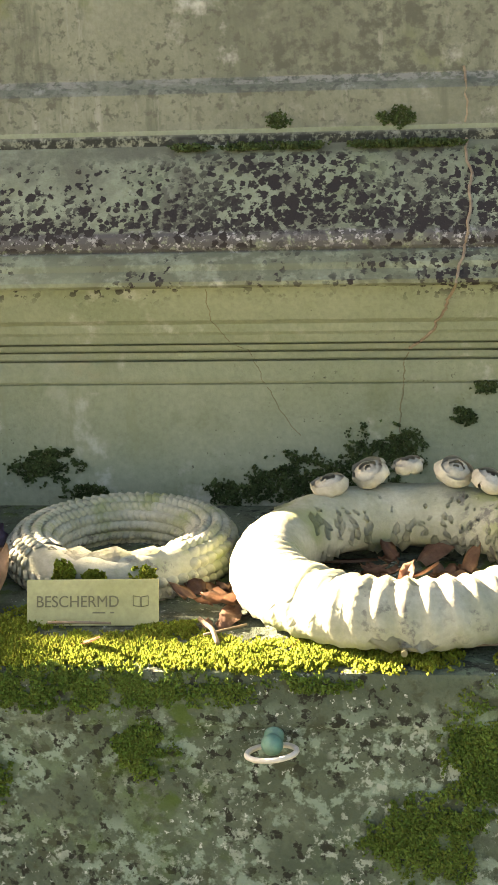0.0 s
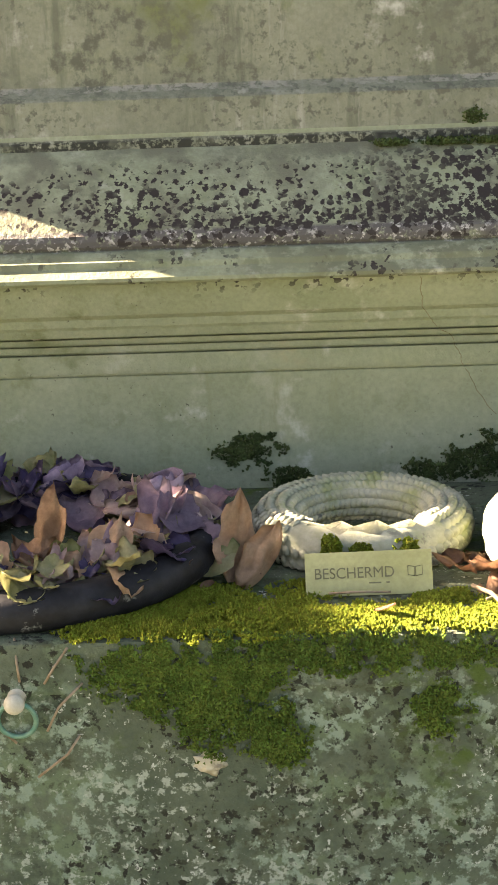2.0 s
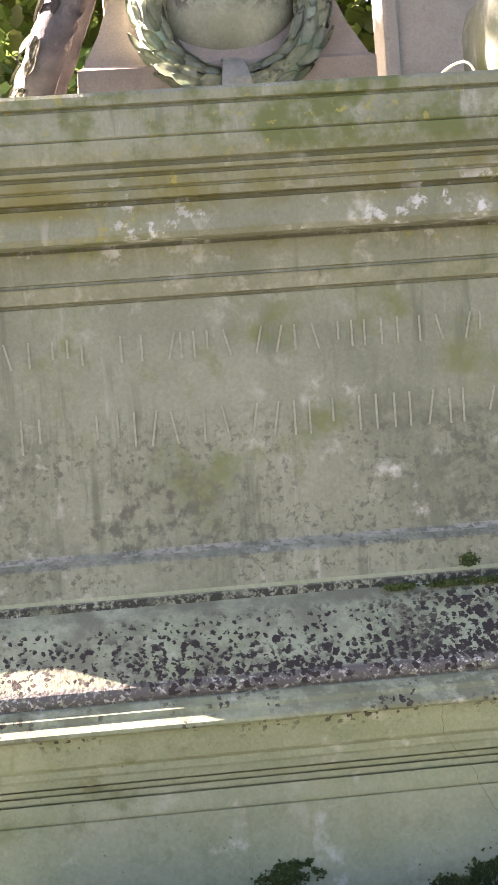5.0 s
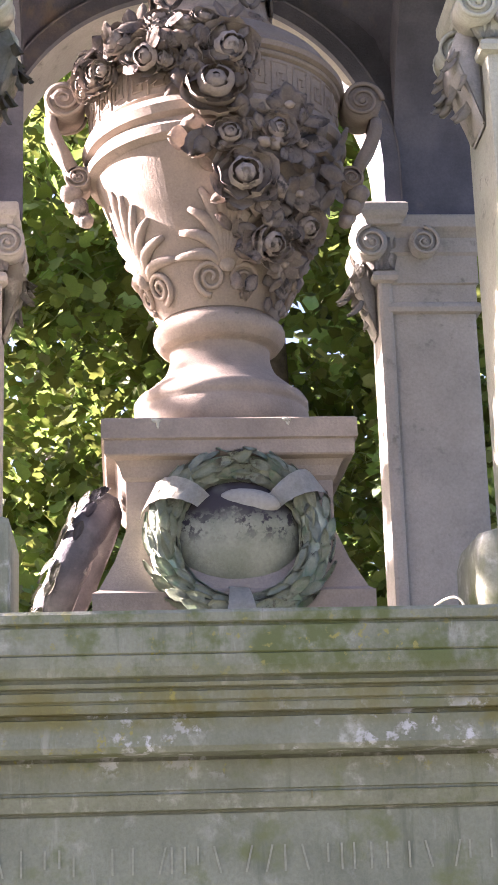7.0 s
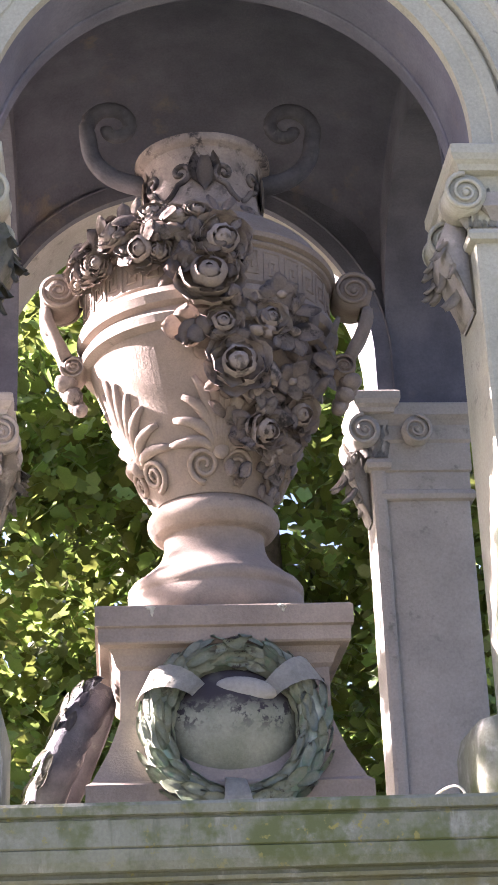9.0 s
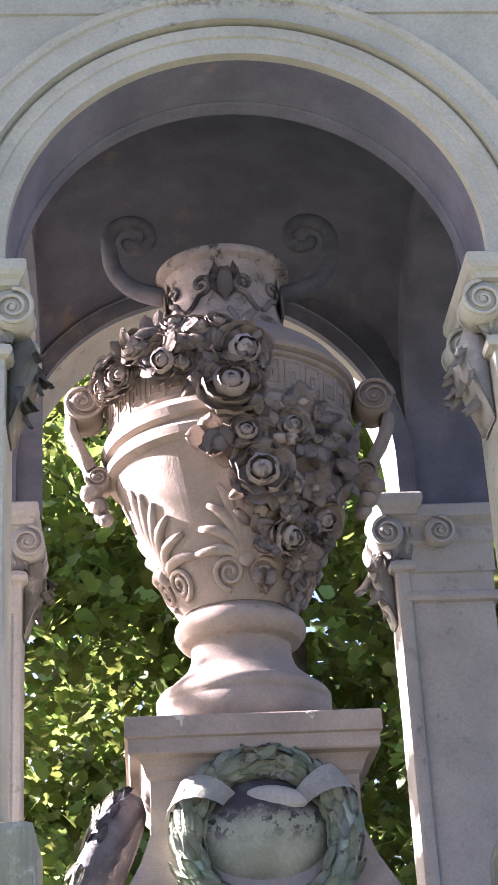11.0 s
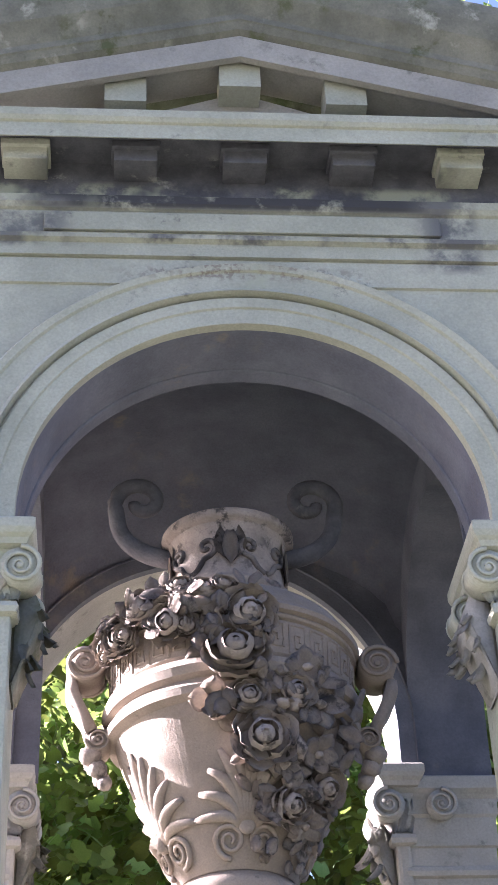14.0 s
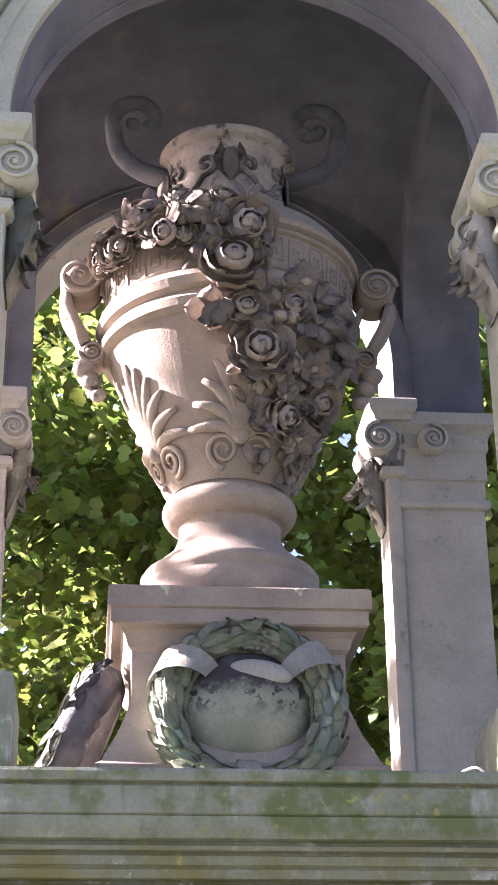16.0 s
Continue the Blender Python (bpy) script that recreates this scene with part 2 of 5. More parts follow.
M_DIE = surface("weathered_limestone", (0.15, 0.16, 0.12), (0.212, 0.223, 0.172), 4, spots=(
    ((0.125, 0.135, 0.10), (24, 0.14), 0.50, 0.68, 2.6, 0.40, 0.58, None),
    ((0.28, 0.285, 0.245), (30, 0.14), 0.55, 0.70, 3.0, 0.45, 0.60, None),
    ((0.105, 0.11, 0.085), 55, 0.50, 0.62, 4.0, 0.36, 0.52, (2, 1.30, 1.34, 1.60, 1.74)),
    ((0.40, 0.405, 0.37), 16, 0.52, 0.75, 2.5, 0.42, 0.62, None),
    ((0.135, 0.15, 0.075), 7, 0.5, 0.7, 2.0, 0.42, 0.6, None),
    ((0.095, 0.10, 0.078), 30, 0.45, 0.62, 2.2, 0.40, 0.56, (2, 1.36, 1.42, 1.58, 1.72)),
    # pale line along the chamfer: the light it catches, put into the colour
    ((0.26, 0.255, 0.215), 60, 0.42, 0.56, 9, 0.35, 0.5, (2, 1.397, 1.40, 1.409, 1.413)),
    ((0.03, 0.032, 0.026), 80, 0.38, 0.52, 12, 0.25, 0.45, (2, 1.286, 1.29, 1.306, 1.316)),
    ((0.14, 0.13, 0.05), 5, 0.35, 0.6, 2.0, 0.35, 0.6, (2, 2.10, 2.13, 2.18, 2.23)),
    ((0.10, 0.12, 0.05), 9, 0.45, 0.65, 2.4, 0.4, 0.6, (2, 2.20, 2.24, 2.40, 2.6)),
    ((0.46, 0.46, 0.48), 15, 0.55, 0.62, 4.0, 0.42, 0.6, (2, 2.0, 2.06, 2.14, 2.2)),
    ((0.24, 0.22, 0.07), 35, 0.58, 0.66, 5, 0.45, 0.6, (2, 2.0, 2.05, 2.3, 2.4)),
))
M_RISER = surface("lichened_stone", (0.052, 0.072, 0.048), (0.095, 0.118, 0.082), 7, bump=0.6, spots=(
    ((0.10, 0.14, 0.085), 14, 0.46, 0.60, 3, 0.42, 0.58, None),
    ((0.05, 0.06, 0.035), 22, 0.52, 0.60, 4, 0.42, 0.56, None),
    ((0.185, 0.245, 0.19), 30, 0.50, 0.59, 4.5, 0.38, 0.52, (2, -1, -0.9, 0.52, 0.60)),
    ((0.27, 0.31, 0.26), 62, 0.54, 0.61, 6, 0.44, 0.56, (2, -1, -0.9, 0.52, 0.60)),
    ((0.018, 0.02, 0.013), 48, 0.54, 0.60, 6, 0.40, 0.54, None),
    ((0.40, 0.43, 0.39), 95, 0.61, 0.66, 7, 0.46, 0.58, None),
    (MOSS, 25, 0.46, 0.58, 3.2, 0.5, 0.62, None),
))
M_SLAB = surface("mossy_ledge_stone", (0.10, 0.12, 0.06), (0.17, 0.18, 0.11), 8, bump=0.4, spots=(
    (MOSS, 16, 0.45, 0.6, 3, 0.4, 0.6, None), (BLACK, 50, 0.55, 0.64, 5, 0.4, 0.6, None)))
M_URN = surface("urn_stone", (0.19, 0.156, 0.130), (0.26, 0.216, 0.178), 7, bump=0.2, bump_scale=160, spots=(
    ((0.12, 0.102, 0.092), 12, 0.55, 0.75, 3, 0.45, 0.65, None), ((0.09, 0.085, 0.08), 30, 0.6, 0.7, 4, 0.5, 0.65, None)))
M_URNDARK = surface("sooty_urn_stone", (0.205, 0.172, 0.152), (0.295, 0.25, 0.218), 14, bump=0.3, bump_scale=160, spots=(
    ((0.05, 0.044, 0.042), 20, 0.50, 0.64, 6, 0.4, 0.58, None),))
M_NECK = surface("neck_cutout_shade_stone", (0.085, 0.075, 0.072), (0.17, 0.145, 0.13), 10, bump=0.3, bump_scale=160, spots=(((0.03, 0.027, 0.028), 14, 0.48, 0.58, 6, 0.4, 0.55, None),))
M_CANOPY = surface("canopy_limestone", (0.285, 0.29, 0.235), (0.375, 0.375, 0.305), 3.5, spots=(
    ((0.045, 0.045, 0.05), 7, 0.30, 0.46, 2.5, 0.15, 0.35, ((0, -0.72, -0.60, 0.56, 0.68), (2, 5.178, 5.20, 5.30, 5.335))),
    ((0.10, 0.10, 0.105), 6, 0.44, 0.58, 3, 0.35, 0.5, ((0, -0.85, -0.70, 0.66, 0.81), (2, 5.05, 5.065, 5.085, 5.10))),
    ((0.13, 0.13, 0.125), 9, 0.34, 0.56, 3, 0.22, 0.42, ((0, -0.80, -0.72, -0.60, -0.50), (2, 5.03, 5.06, 5.2, 5.24))),
    ((0.12, 0.12, 0.12), 9, 0.34, 0.56, 3, 0.22, 0.42, ((0, 0.46, 0.58, 0.66, 0.72), (2, 4.95, 5.0, 5.24, 5.3))),
    ((0.20, 0.18, 0.15), 45, 0.46, 0.6, 5, 0.35, 0.55, ((0, -0.5, -0.2, 0.16, 0.46), (2, 4.90, 4.93, 4.965, 4.985))),
    ((0.30, 0.31, 0.23), 8, 0.52, 0.72, 2.0, 0.42, 0.6, None), ((0.15, 0.15, 0.135), 22, 0.56, 0.7, 3, 0.5, 0.65, None)))
M_OLD = surface("dark_mossy_and_shade_stone", (0.105, 0.105, 0.085), (0.185, 0.18, 0.145), 6, spots=(
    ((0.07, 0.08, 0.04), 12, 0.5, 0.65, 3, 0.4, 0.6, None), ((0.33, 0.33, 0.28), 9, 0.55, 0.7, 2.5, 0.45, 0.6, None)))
# dark upper part: the shadow of the wreath's hollow, painted into the stone
M_BOSS = surface("boss_stone_with_shadow", (0.17, 0.18, 0.13), (0.25, 0.255, 0.20), 9, bump=0.2, spots=(
    ((0.035, 0.03, 0.035), 14, 0.28, 0.42, 5, 0.25, 0.45, (2, 2.655, 2.71, 2.80, 2.83)), ((0.035, 0.03, 0.035), 30, 0.48, 0.56, 6, 0.35, 0.5, (2, 2.60, 2.66, 2.80, 2.83))))
# inner shade and bluish haze under the canopy, put into the stone colour
M_INNER_SHADE = surface("inner_shade_limestone", (0.098, 0.104, 0.132), (0.148, 0.153, 0.187), 5, spots=(
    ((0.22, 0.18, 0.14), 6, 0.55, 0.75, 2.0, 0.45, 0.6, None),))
# deeper shade of the back and side arches, painted as darker stone
M_BACK = surface("back_shade_limestone", (0.058, 0.061, 0.077), (0.10, 0.103, 0.123), 5, spots=(((0.15, 0.135, 0.12), 6, 0.55, 0.75, 2.0, 0.45, 0.6, None),))
M_PIER = surface("pier_limestone", (0.24, 0.23, 0.21), (0.31, 0.295, 0.265), 5, spots=(
    ((0.15, 0.15, 0.13), 15, 0.55, 0.7, 3, 0.45, 0.6, None),))
M_BRONZE = surface("bronze_patina", (0.26, 0.30, 0.23), (0.36, 0.385, 0.31), 18, rough=0.75, bump=0.25, spots=(
    ((0.09, 0.075, 0.06), 30, 0.53, 0.63, 7, 0.42, 0.6, None), ((0.20, 0.30, 0.21), 16, 0.5, 0.65, 6, 0.4, 0.6, None)), metal=0.0, vary=0.2)
M_VERDIGRIS = surface("verdigris_bronze", (0.07, 0.20, 0.16), (0.16, 0.27, 0.20), 40, rough=0.55, bump=0.1, metal=0.3)
M_PORCELAIN = surface("weathered_bisque", (0.245, 0.26, 0.185), (0.35, 0.355, 0.285), 14, rough=0.7, bump=0.15, spots=(
    ((0.19, 0.22, 0.10), 12, 0.46, 0.66, 5, 0.38, 0.58, None), ((0.12, 0.12, 0.105), 40, 0.52, 0.64, 6, 0.48, 0.62, None)))
M_ROSE = surface("bisque_flower", (0.34, 0.32, 0.245), (0.46, 0.44, 0.36), 25, rough=0.65, bump=0.1, spots=(
    ((0.17, 0.15, 0.11), 30, 0.55, 0.68, 9, 0.45, 0.6, None),))
M_MOSS = surface("cushion_moss", (0.13, 0.17, 0.02), (0.22, 0.25, 0.034), 25, rough=0.95, bump=0, vary=0.35, spec=0.1, translucent=0.3)
M_DARKMOSS = surface("dark_moss", (0.06, 0.10, 0.02), (0.11, 0.155, 0.032), 25, rough=0.95, bump=0, vary=0.35, spec=0.1)
M_LEAF = surface("tree_leaf", (0.105, 0.158, 0.034), (0.20, 0.25, 0.058), 3, rough=0.33, bump=0, vary=0.45, spec=0.4, translucent=0.45)
M_BARK = surface("tree_bark", (0.06, 0.05, 0.04), (0.10, 0.085, 0.065), 20, bump=0.6, bump_scale=60)
M_DRY = surface("dry_leaf", (0.22, 0.13, 0.08), (0.34, 0.22, 0.14), 30, rough=0.7, bump=0.2, vary=0.35, translucent=0.2)
M_PURPLE = surface("purple_fabric_petal", (0.15, 0.115, 0.175), (0.33, 0.26, 0.32), 12, rough=0.75, bump=0.1, vary=0.5, translucent=0.25, spots=(
    ((0.42, 0.25, 0.33), 14, 0.55, 0.7, 6, 0.4, 0.6, None),))
M_VIOLET = surface("dark_violet_petal", (0.055, 0.045, 0.115), (0.16, 0.13, 0.23), 12, rough=0.42, bump=0.1, vary=0.5, translucent=0.15)
M_PINK = surface("faded_pink_petal", (0.36, 0.26, 0.29), (0.52, 0.42, 0.37), 16, rough=0.75, bump=0.1, vary=0.35, translucent=0.25)
M_FADED = surface("faded_leaf", (0.24, 0.26, 0.11), (0.44, 0.41, 0.25), 16, rough=0.7, bump=0.1, vary=0.4, translucent=0.2)
M_RUBBER = surface("dark_wreath_ring", (0.007, 0.007, 0.008), (0.018, 0.019, 0.023), 20, rough=0.6, spec=0.2, bump=0.1, spots=(
    ((0.20, 0.21, 0.20), 25, 0.6, 0.68, 5, 0.5, 0.6, None),))
M_PLATE = surface("cream_plate", (0.33, 0.325, 0.15), (0.385, 0.375, 0.185), 9, rough=0.5, bump=0.03, spots=(((0.36, 0.34, 0.2), 40, 0.6, 0.7, 8, 0.5, 0.6, None),))
M_INK = surface("dark_engraving", (0.13, 0.12, 0.065), (0.18, 0.165, 0.095), 60, rough=0.6, bump=0)
M_PAINT = surface("pale_letter_paint", (0.225, 0.23, 0.18), (0.28, 0.285, 0.225), 40, rough=0.8, bump=0.1)
M_SOIL = surface("gravelly_soil", (0.06, 0.064, 0.05), (0.10, 0.105, 0.086), 8, bump=0.8, bump_scale=40, spots=(
    ((0.16, 0.11, 0.07), 30, 0.56, 0.64, 4, 0.45, 0.6, None), (MOSS, 10, 0.5, 0.62, 2, 0.4, 0.6, None)))
M_TWIG = surface("dry_twig", (0.20, 0.15, 0.10), (0.30, 0.24, 0.17), 50, bump=0.2)
M_WIRE = surface("pale_wire", (0.5, 0.47, 0.4), (0.6, 0.57, 0.5), 30, rough=0.5, bump=0)

M_WALLMOSS = surface("blackish_wall_moss", (0.035, 0.055, 0.022), (0.07, 0.095, 0.035), 25, rough=0.95, bump=0, vary=0.35, spec=0.1)
M_TAN = surface("tan_dry_leaf", (0.46, 0.31, 0.21), (0.56, 0.40, 0.28), 30, rough=0.7, bump=0.2, vary=0.15, translucent=0.2)
M_RIBBON = surface("pale_ribbon", (0.40, 0.39, 0.33), (0.50, 0.49, 0.42), 30, rough=0.8, bump=0.2)
# dark stone: stains on the brackets, painted shade on neck handles and stone wreath
M_STAIN_SHADE = surface("stain_and_shade_stone", (0.05, 0.05, 0.06), (0.10, 0.10, 0.11), 9, bump=0.3, spots=(((0.24, 0.25, 0.19), 8, 0.42, 0.6, 6, 0.38, 0.55, (2, 5.232, 5.24, 5.28, 5.315)), ((0.20, 0.20, 0.19), 12, 0.58, 0.7, 4, 0.45, 0.6, None),))

# ---- ground ----
bm = bmesh.new()
bmesh.ops.create_grid(bm, x_segments=60, y_segments=60, size=60)
for v in bm.verts:
    v.co.z = 0.05 * noise.noise(v.co * 0.4) - 0.03
part("ground", bm, M_SOIL, label="gravelly soil with dead leaves and moss round the tomb", category="ground", kind="structure")

# ---- stepped tomb base ----
CX = -0.03
base = thing("tomb_base", (CX, 4.4, 0), "lichen-covered stone base with a broad ledge", "tomb base", kind="structure")
part("riser", boxed(-1.56, 1.36, 2.706, 6.2, -0.08, 0.545, 0.006), M_RISER, base)
part("ledge_slab", boxed(-1.57, 1.37, 2.70, 6.21, 0.538, 0.627, 0.008), [M_RISER], base, "mossy ledge slab with lichen")

# lower block: plain wall, overhanging mouldings, nosing and weathered slope
LX0, LX1, LY0, LY1 = -1.07, 0.87, 3.474, 5.42
low = [(0, 0.627), (0, 0.862), (-0.004, 0.864), (-0.004, 0.868), (0.008, 0.870), (0.008, 0.908), (-0.002, 0.909), (-0.002, 0.914), (0.016, 0.916), (0.016, 0.927), (0.008, 0.928), (0.008, 0.934),
       (0.032, 0.936), (0.034, 0.945), (0.026, 0.946), (0.026, 0.951), (0.05, 0.953), (0.056, 0.968), (0.062, 0.975), (0.066, 0.99), (0.078, 1.0), (0.092, 1.03), (0.102, 1.063), (0.138, 1.069),
       (0.146, 1.075), (0.146, 1.082), (0.124, 1.097), (0.122, 1.104), (0.120, 1.108), (0.096, 1.121), (0.086, 1.125), (0.091, 1.132), (0.092, 1.142), (0.088, 1.152), (0.078, 1.161),
       (-0.05, 1.268), (-0.086, 1.292), (-0.091, 1.32)]
part("lower_block", around(low, LX0, LX1, LY0, LY1), M_WALL, base, "greenish moulded stone course with black lichen on its nosing")

# upper block with the inscription panel, and its crowning mouldings
DX0, DX1, DY0, DY1 = -0.99, 0.785, 3.60, 5.30
up = [(0.040, 1.285), (0.040, 1.306), (0.034, 1.316), (0.034, 1.385), (0.026, 1.392), (0.004, 1.406), (0, 1.41), (0, 1.942), (-0.006, 1.943), (-0.006, 1.949), (0.016, 1.951), (0.024, 1.968), (0.03, 1.98), (0.034, 1.983),
      (0.027, 1.985), (0.027, 1.990), (0.034, 1.992), (0.034, 2.055), (0.022, 2.056), (0.022, 2.064), (0.112, 2.066), (0.122, 2.078), (0.126, 2.136), (0.112, 2.139), (0.112, 2.147), (0.136, 2.149), (0.142, 2.166),
      (0.139, 2.168), (0.139, 2.171), (0.148, 2.174), (0.152, 2.191), (0.144, 2.193), (0.144, 2.199), (0.160, 2.201), (0.164, 2.209), (0.154, 2.211), (0.154, 2.219), (0.176, 2.222), (0.184, 2.24), (0.188, 2.264),
      (0.184, 2.266), (0.190, 2.270), (0.192, 2.324), (0.184, 2.326), (0.184, 2.331), (0.198, 2.334), (0.2, 2.352), (0.194, 2.36)]
part("inscription_block", around(up, DX0, DX1, DY0, DY1), M_DIE, base, "weathered stone block with a worn unreadable inscription")

# worn letters: unreadable upright strokes in two lines
rnd = random.Random(5)
for z0, z1, x0, x1, step in ((1.815, 1.872, -0.70, 0.66, 0.044), (1.632, 1.708, -0.76, 0.72, 0.044)):
    x = x0
    while x < x1:
        if rnd.random() < 0.95:
            lean = rnd.choice((0, 0, 0, 0, 0, 0, 0.014, -0.014))
            h = z0 + (z1 - z0) * rnd.choice((0, 0, 0.0, 0.3))
            o = [(x - 0.0022, h), (x + 0.0022, h), (x + 0.0022 + lean, z1), (x - 0.0022 + lean, z1)]
            part("stroke", prism(o, 0.002, Matrix(((1, 0, 0, 0), (0, 0, -1, 3.5995), (0, 1, 0, 0), (0, 0, 0, 1)))), M_PAINT, base)
        x += step * rnd.uniform(0.6, 1.35)

# ---- canopy ----
FY, BY = 3.60, 5.22            # front and back faces
AZ, AR = 4.12, 0.642          # arch centre height and radius
PX = 0.60                      # inner face of a pier, from the axis
SX = 0.88                      # outer face
CA, CB = -0.02, -0.085     # axis at the front and at the back
canopy = thing("tomb_canopy", (CA, 4.4, 2.36), "pale weathered limestone canopy on four arches with a pediment", "canopy")


def arch_wall(name, half, thick, radius, m, material, zt=5.35, zb=4.05):
    """A wall pierced by a round-headed arch, in a frame u across, v up, w through; the piers reach down to zb."""
    n = 40
    bmw = bmesh.new()
    outer, inner = [], []
    for i in range(n + 1):
        a = math.pi * i / n
        c, s = math.cos(a), math.sin(a)
        inner.append((radius * c, AZ + radius * s))
        k = min(half / abs(c) if abs(c) > 1e-6 else 1e9, (zt - AZ) / s if s > 1e-6 else 1e9)
        outer.append((k * c, AZ + k * s))
    inner = [(radius, zb)] + inner + [(-radius, zb)]
    outer = [(half, zb)] + outer + [(-half, zb)]
    n += 2
    ring = []
    for w in (0, thick):
        ring.append(([bmw.verts.new(m @ Vector((u, v, w))) for u, v in inner], [bmw.verts.new(m @ Vector((u, v, w))) for u, v in outer]))
    for i in range(n):
        for k, (a, b) in enumerate(((ring[0][0], ring[0][1]), (ring[1][0], ring[1][1]), (ring[0][0], ring[1][0]), (ring[0][1], ring[1][1]))):
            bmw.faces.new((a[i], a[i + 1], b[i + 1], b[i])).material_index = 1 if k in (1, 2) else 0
    return part(name, bmw, material, canopy)


U_FRONT = Matrix(((1, 0, 0, CA), (0, 0, 1, FY), (0, 1, 0, 0), (0, 0, 0, 1)))
U_BACK = Matrix(((1, 0, 0, CB), (0, 0, 1, BY - 0.27), (0, 1, 0, 0), (0, 0, 0, 1)))
U_LEFT = Matrix(((0, 0, 1, CA - SX), (1, 0, 0, (FY + BY) / 2), (0, 1, 0, 0), (0, 0, 0, 1)))
U_RIGHT = Matrix(((0, 0, 1, CA + SX - 0.26), (1, 0, 0, (FY + BY) / 2), (0, 1, 0, 0), (0, 0, 0, 1)))
# front soffit carries its shade in a darker material, the arches behind a deeper one
arch_wall("front_arch", SX, 0.26, AR, U_FRONT, [M_CANOPY, M_INNER_SHADE])
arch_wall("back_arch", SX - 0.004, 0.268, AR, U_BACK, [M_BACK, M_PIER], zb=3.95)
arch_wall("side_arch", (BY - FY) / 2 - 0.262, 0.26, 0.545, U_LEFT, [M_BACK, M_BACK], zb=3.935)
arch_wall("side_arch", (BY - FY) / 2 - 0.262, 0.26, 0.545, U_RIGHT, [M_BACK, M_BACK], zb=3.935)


def archivolt(m, material, mirror=1, zb=4.055, width=0.214):
    """The moulded band round an arch: (radius, proud) pairs carried round a half circle."""
    prof = [(AR - 0.001, -0.02), (AR - 0.001, 0.012), (AR + 0.052, 0.012), (AR + 0.056, 0.018), (AR + 0.090, 0.018), (AR + 0.092, 0.002), (AR + 0.102, 0.002), (AR + 0.106, 0.034),
            (AR + 0.112, 0.032), (AR + 0.120, 0.024), (AR + 0.180, 0.024), (AR + 0.186, 0.032), (AR + 0.206, 0.036), (AR + 0.213, 0.028), (AR + 0.214, -0.01)]
    prof = [p for p in prof if p[0] < AR + width] + [(AR + width, -0.01)]
    b = bmesh.new()
    rows = []
    for r, d in prof:
        rows.append([b.verts.new(m @ Vector((r * math.cos(math.pi * i / 72), AZ + r * math.sin(math.pi * i / 72), -d * mirror))) for i in range(73)])
        rows[-1].insert(0, b.verts.new(m @ Vector((r, zb, -d * mirror))))
        rows[-1].append(b.verts.new(m @ Vector((-r, zb, -d * mirror))))
    for p, q in zip(rows, rows[1:]):
        for i in range(74):
            b.faces.new((p[i], p[i + 1], q[i + 1], q[i]))
    return part("archivolt", b, material, canopy, "moulded stone band round the arch")


archivolt(U_FRONT, M_CANOPY)
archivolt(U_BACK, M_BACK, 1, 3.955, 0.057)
archivolt(Matrix.Translation((0, 0.26, 0)) @ U_FRONT, M_INNER_SHADE, -1, 4.055, 0.057)

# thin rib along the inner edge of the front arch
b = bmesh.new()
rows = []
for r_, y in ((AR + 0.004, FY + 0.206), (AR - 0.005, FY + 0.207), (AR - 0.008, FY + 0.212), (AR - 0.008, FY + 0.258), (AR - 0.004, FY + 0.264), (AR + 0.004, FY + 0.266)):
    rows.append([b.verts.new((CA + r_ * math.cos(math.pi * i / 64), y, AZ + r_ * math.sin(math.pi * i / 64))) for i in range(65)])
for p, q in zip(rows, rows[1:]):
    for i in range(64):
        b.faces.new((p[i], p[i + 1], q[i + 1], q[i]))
part("arch_rib", b, M_INNER_SHADE, canopy, "thin rib inside the arch, in the inner shade tone")

# piers with plinths, one at each corner
for sx in (-1, 1):
    for y0, y1, m, px, cx, ox, zt in ((FY + 0.004, FY + 0.264, M_PIER, 0.69, CA, SX - 0.003, AZ + 0.01), (BY - 0.272, BY - 0.004, M_PIER, 0.645, CB, SX + 0.042, 3.944)):
        x0, x1 = sorted((cx + sx * px, cx + sx * ox))
        part("pier", boxed(x0, x1, y0, y1, 2.36, zt, 0.01), m, canopy)
        part("pier_plinth", around([(0.0, 2.36), (0.03, 2.36), (0.03, 2.44), (0.022, 2.45), (0.012, 2.47), (0.003, 2.475)], x0, x1, y0, y1), m, canopy)
        part("pier_capital", around([(0.002, 3.60), (0.014, 3.605), (0.018, 3.62), (0.012, 3.635), (0.004, 3.64), (0.004, 3.70), (0.012, 3.705), (0.012, 3.80),
                                     (0.02, 3.81), (0.02, 3.86), (0.03, 3.875), (0.045, 3.89), (0.045, 3.93), (0.03, 3.94)], x0, x1, y0, y1), m, canopy)


def spiral(cx, cz, r, turns, sgn, start, k=0.62):
    """Points of a flat volute, from the outside in."""
    out = []
    n = int(26 * turns)
    for i in range(n + 1):
        a = start + sgn * 2 * math.pi * turns * i / n
        q = r * (1 - i / n * 0.86)
        out.append((cx + q * math.cos(a), cz + q * math.sin(a)))
    return out


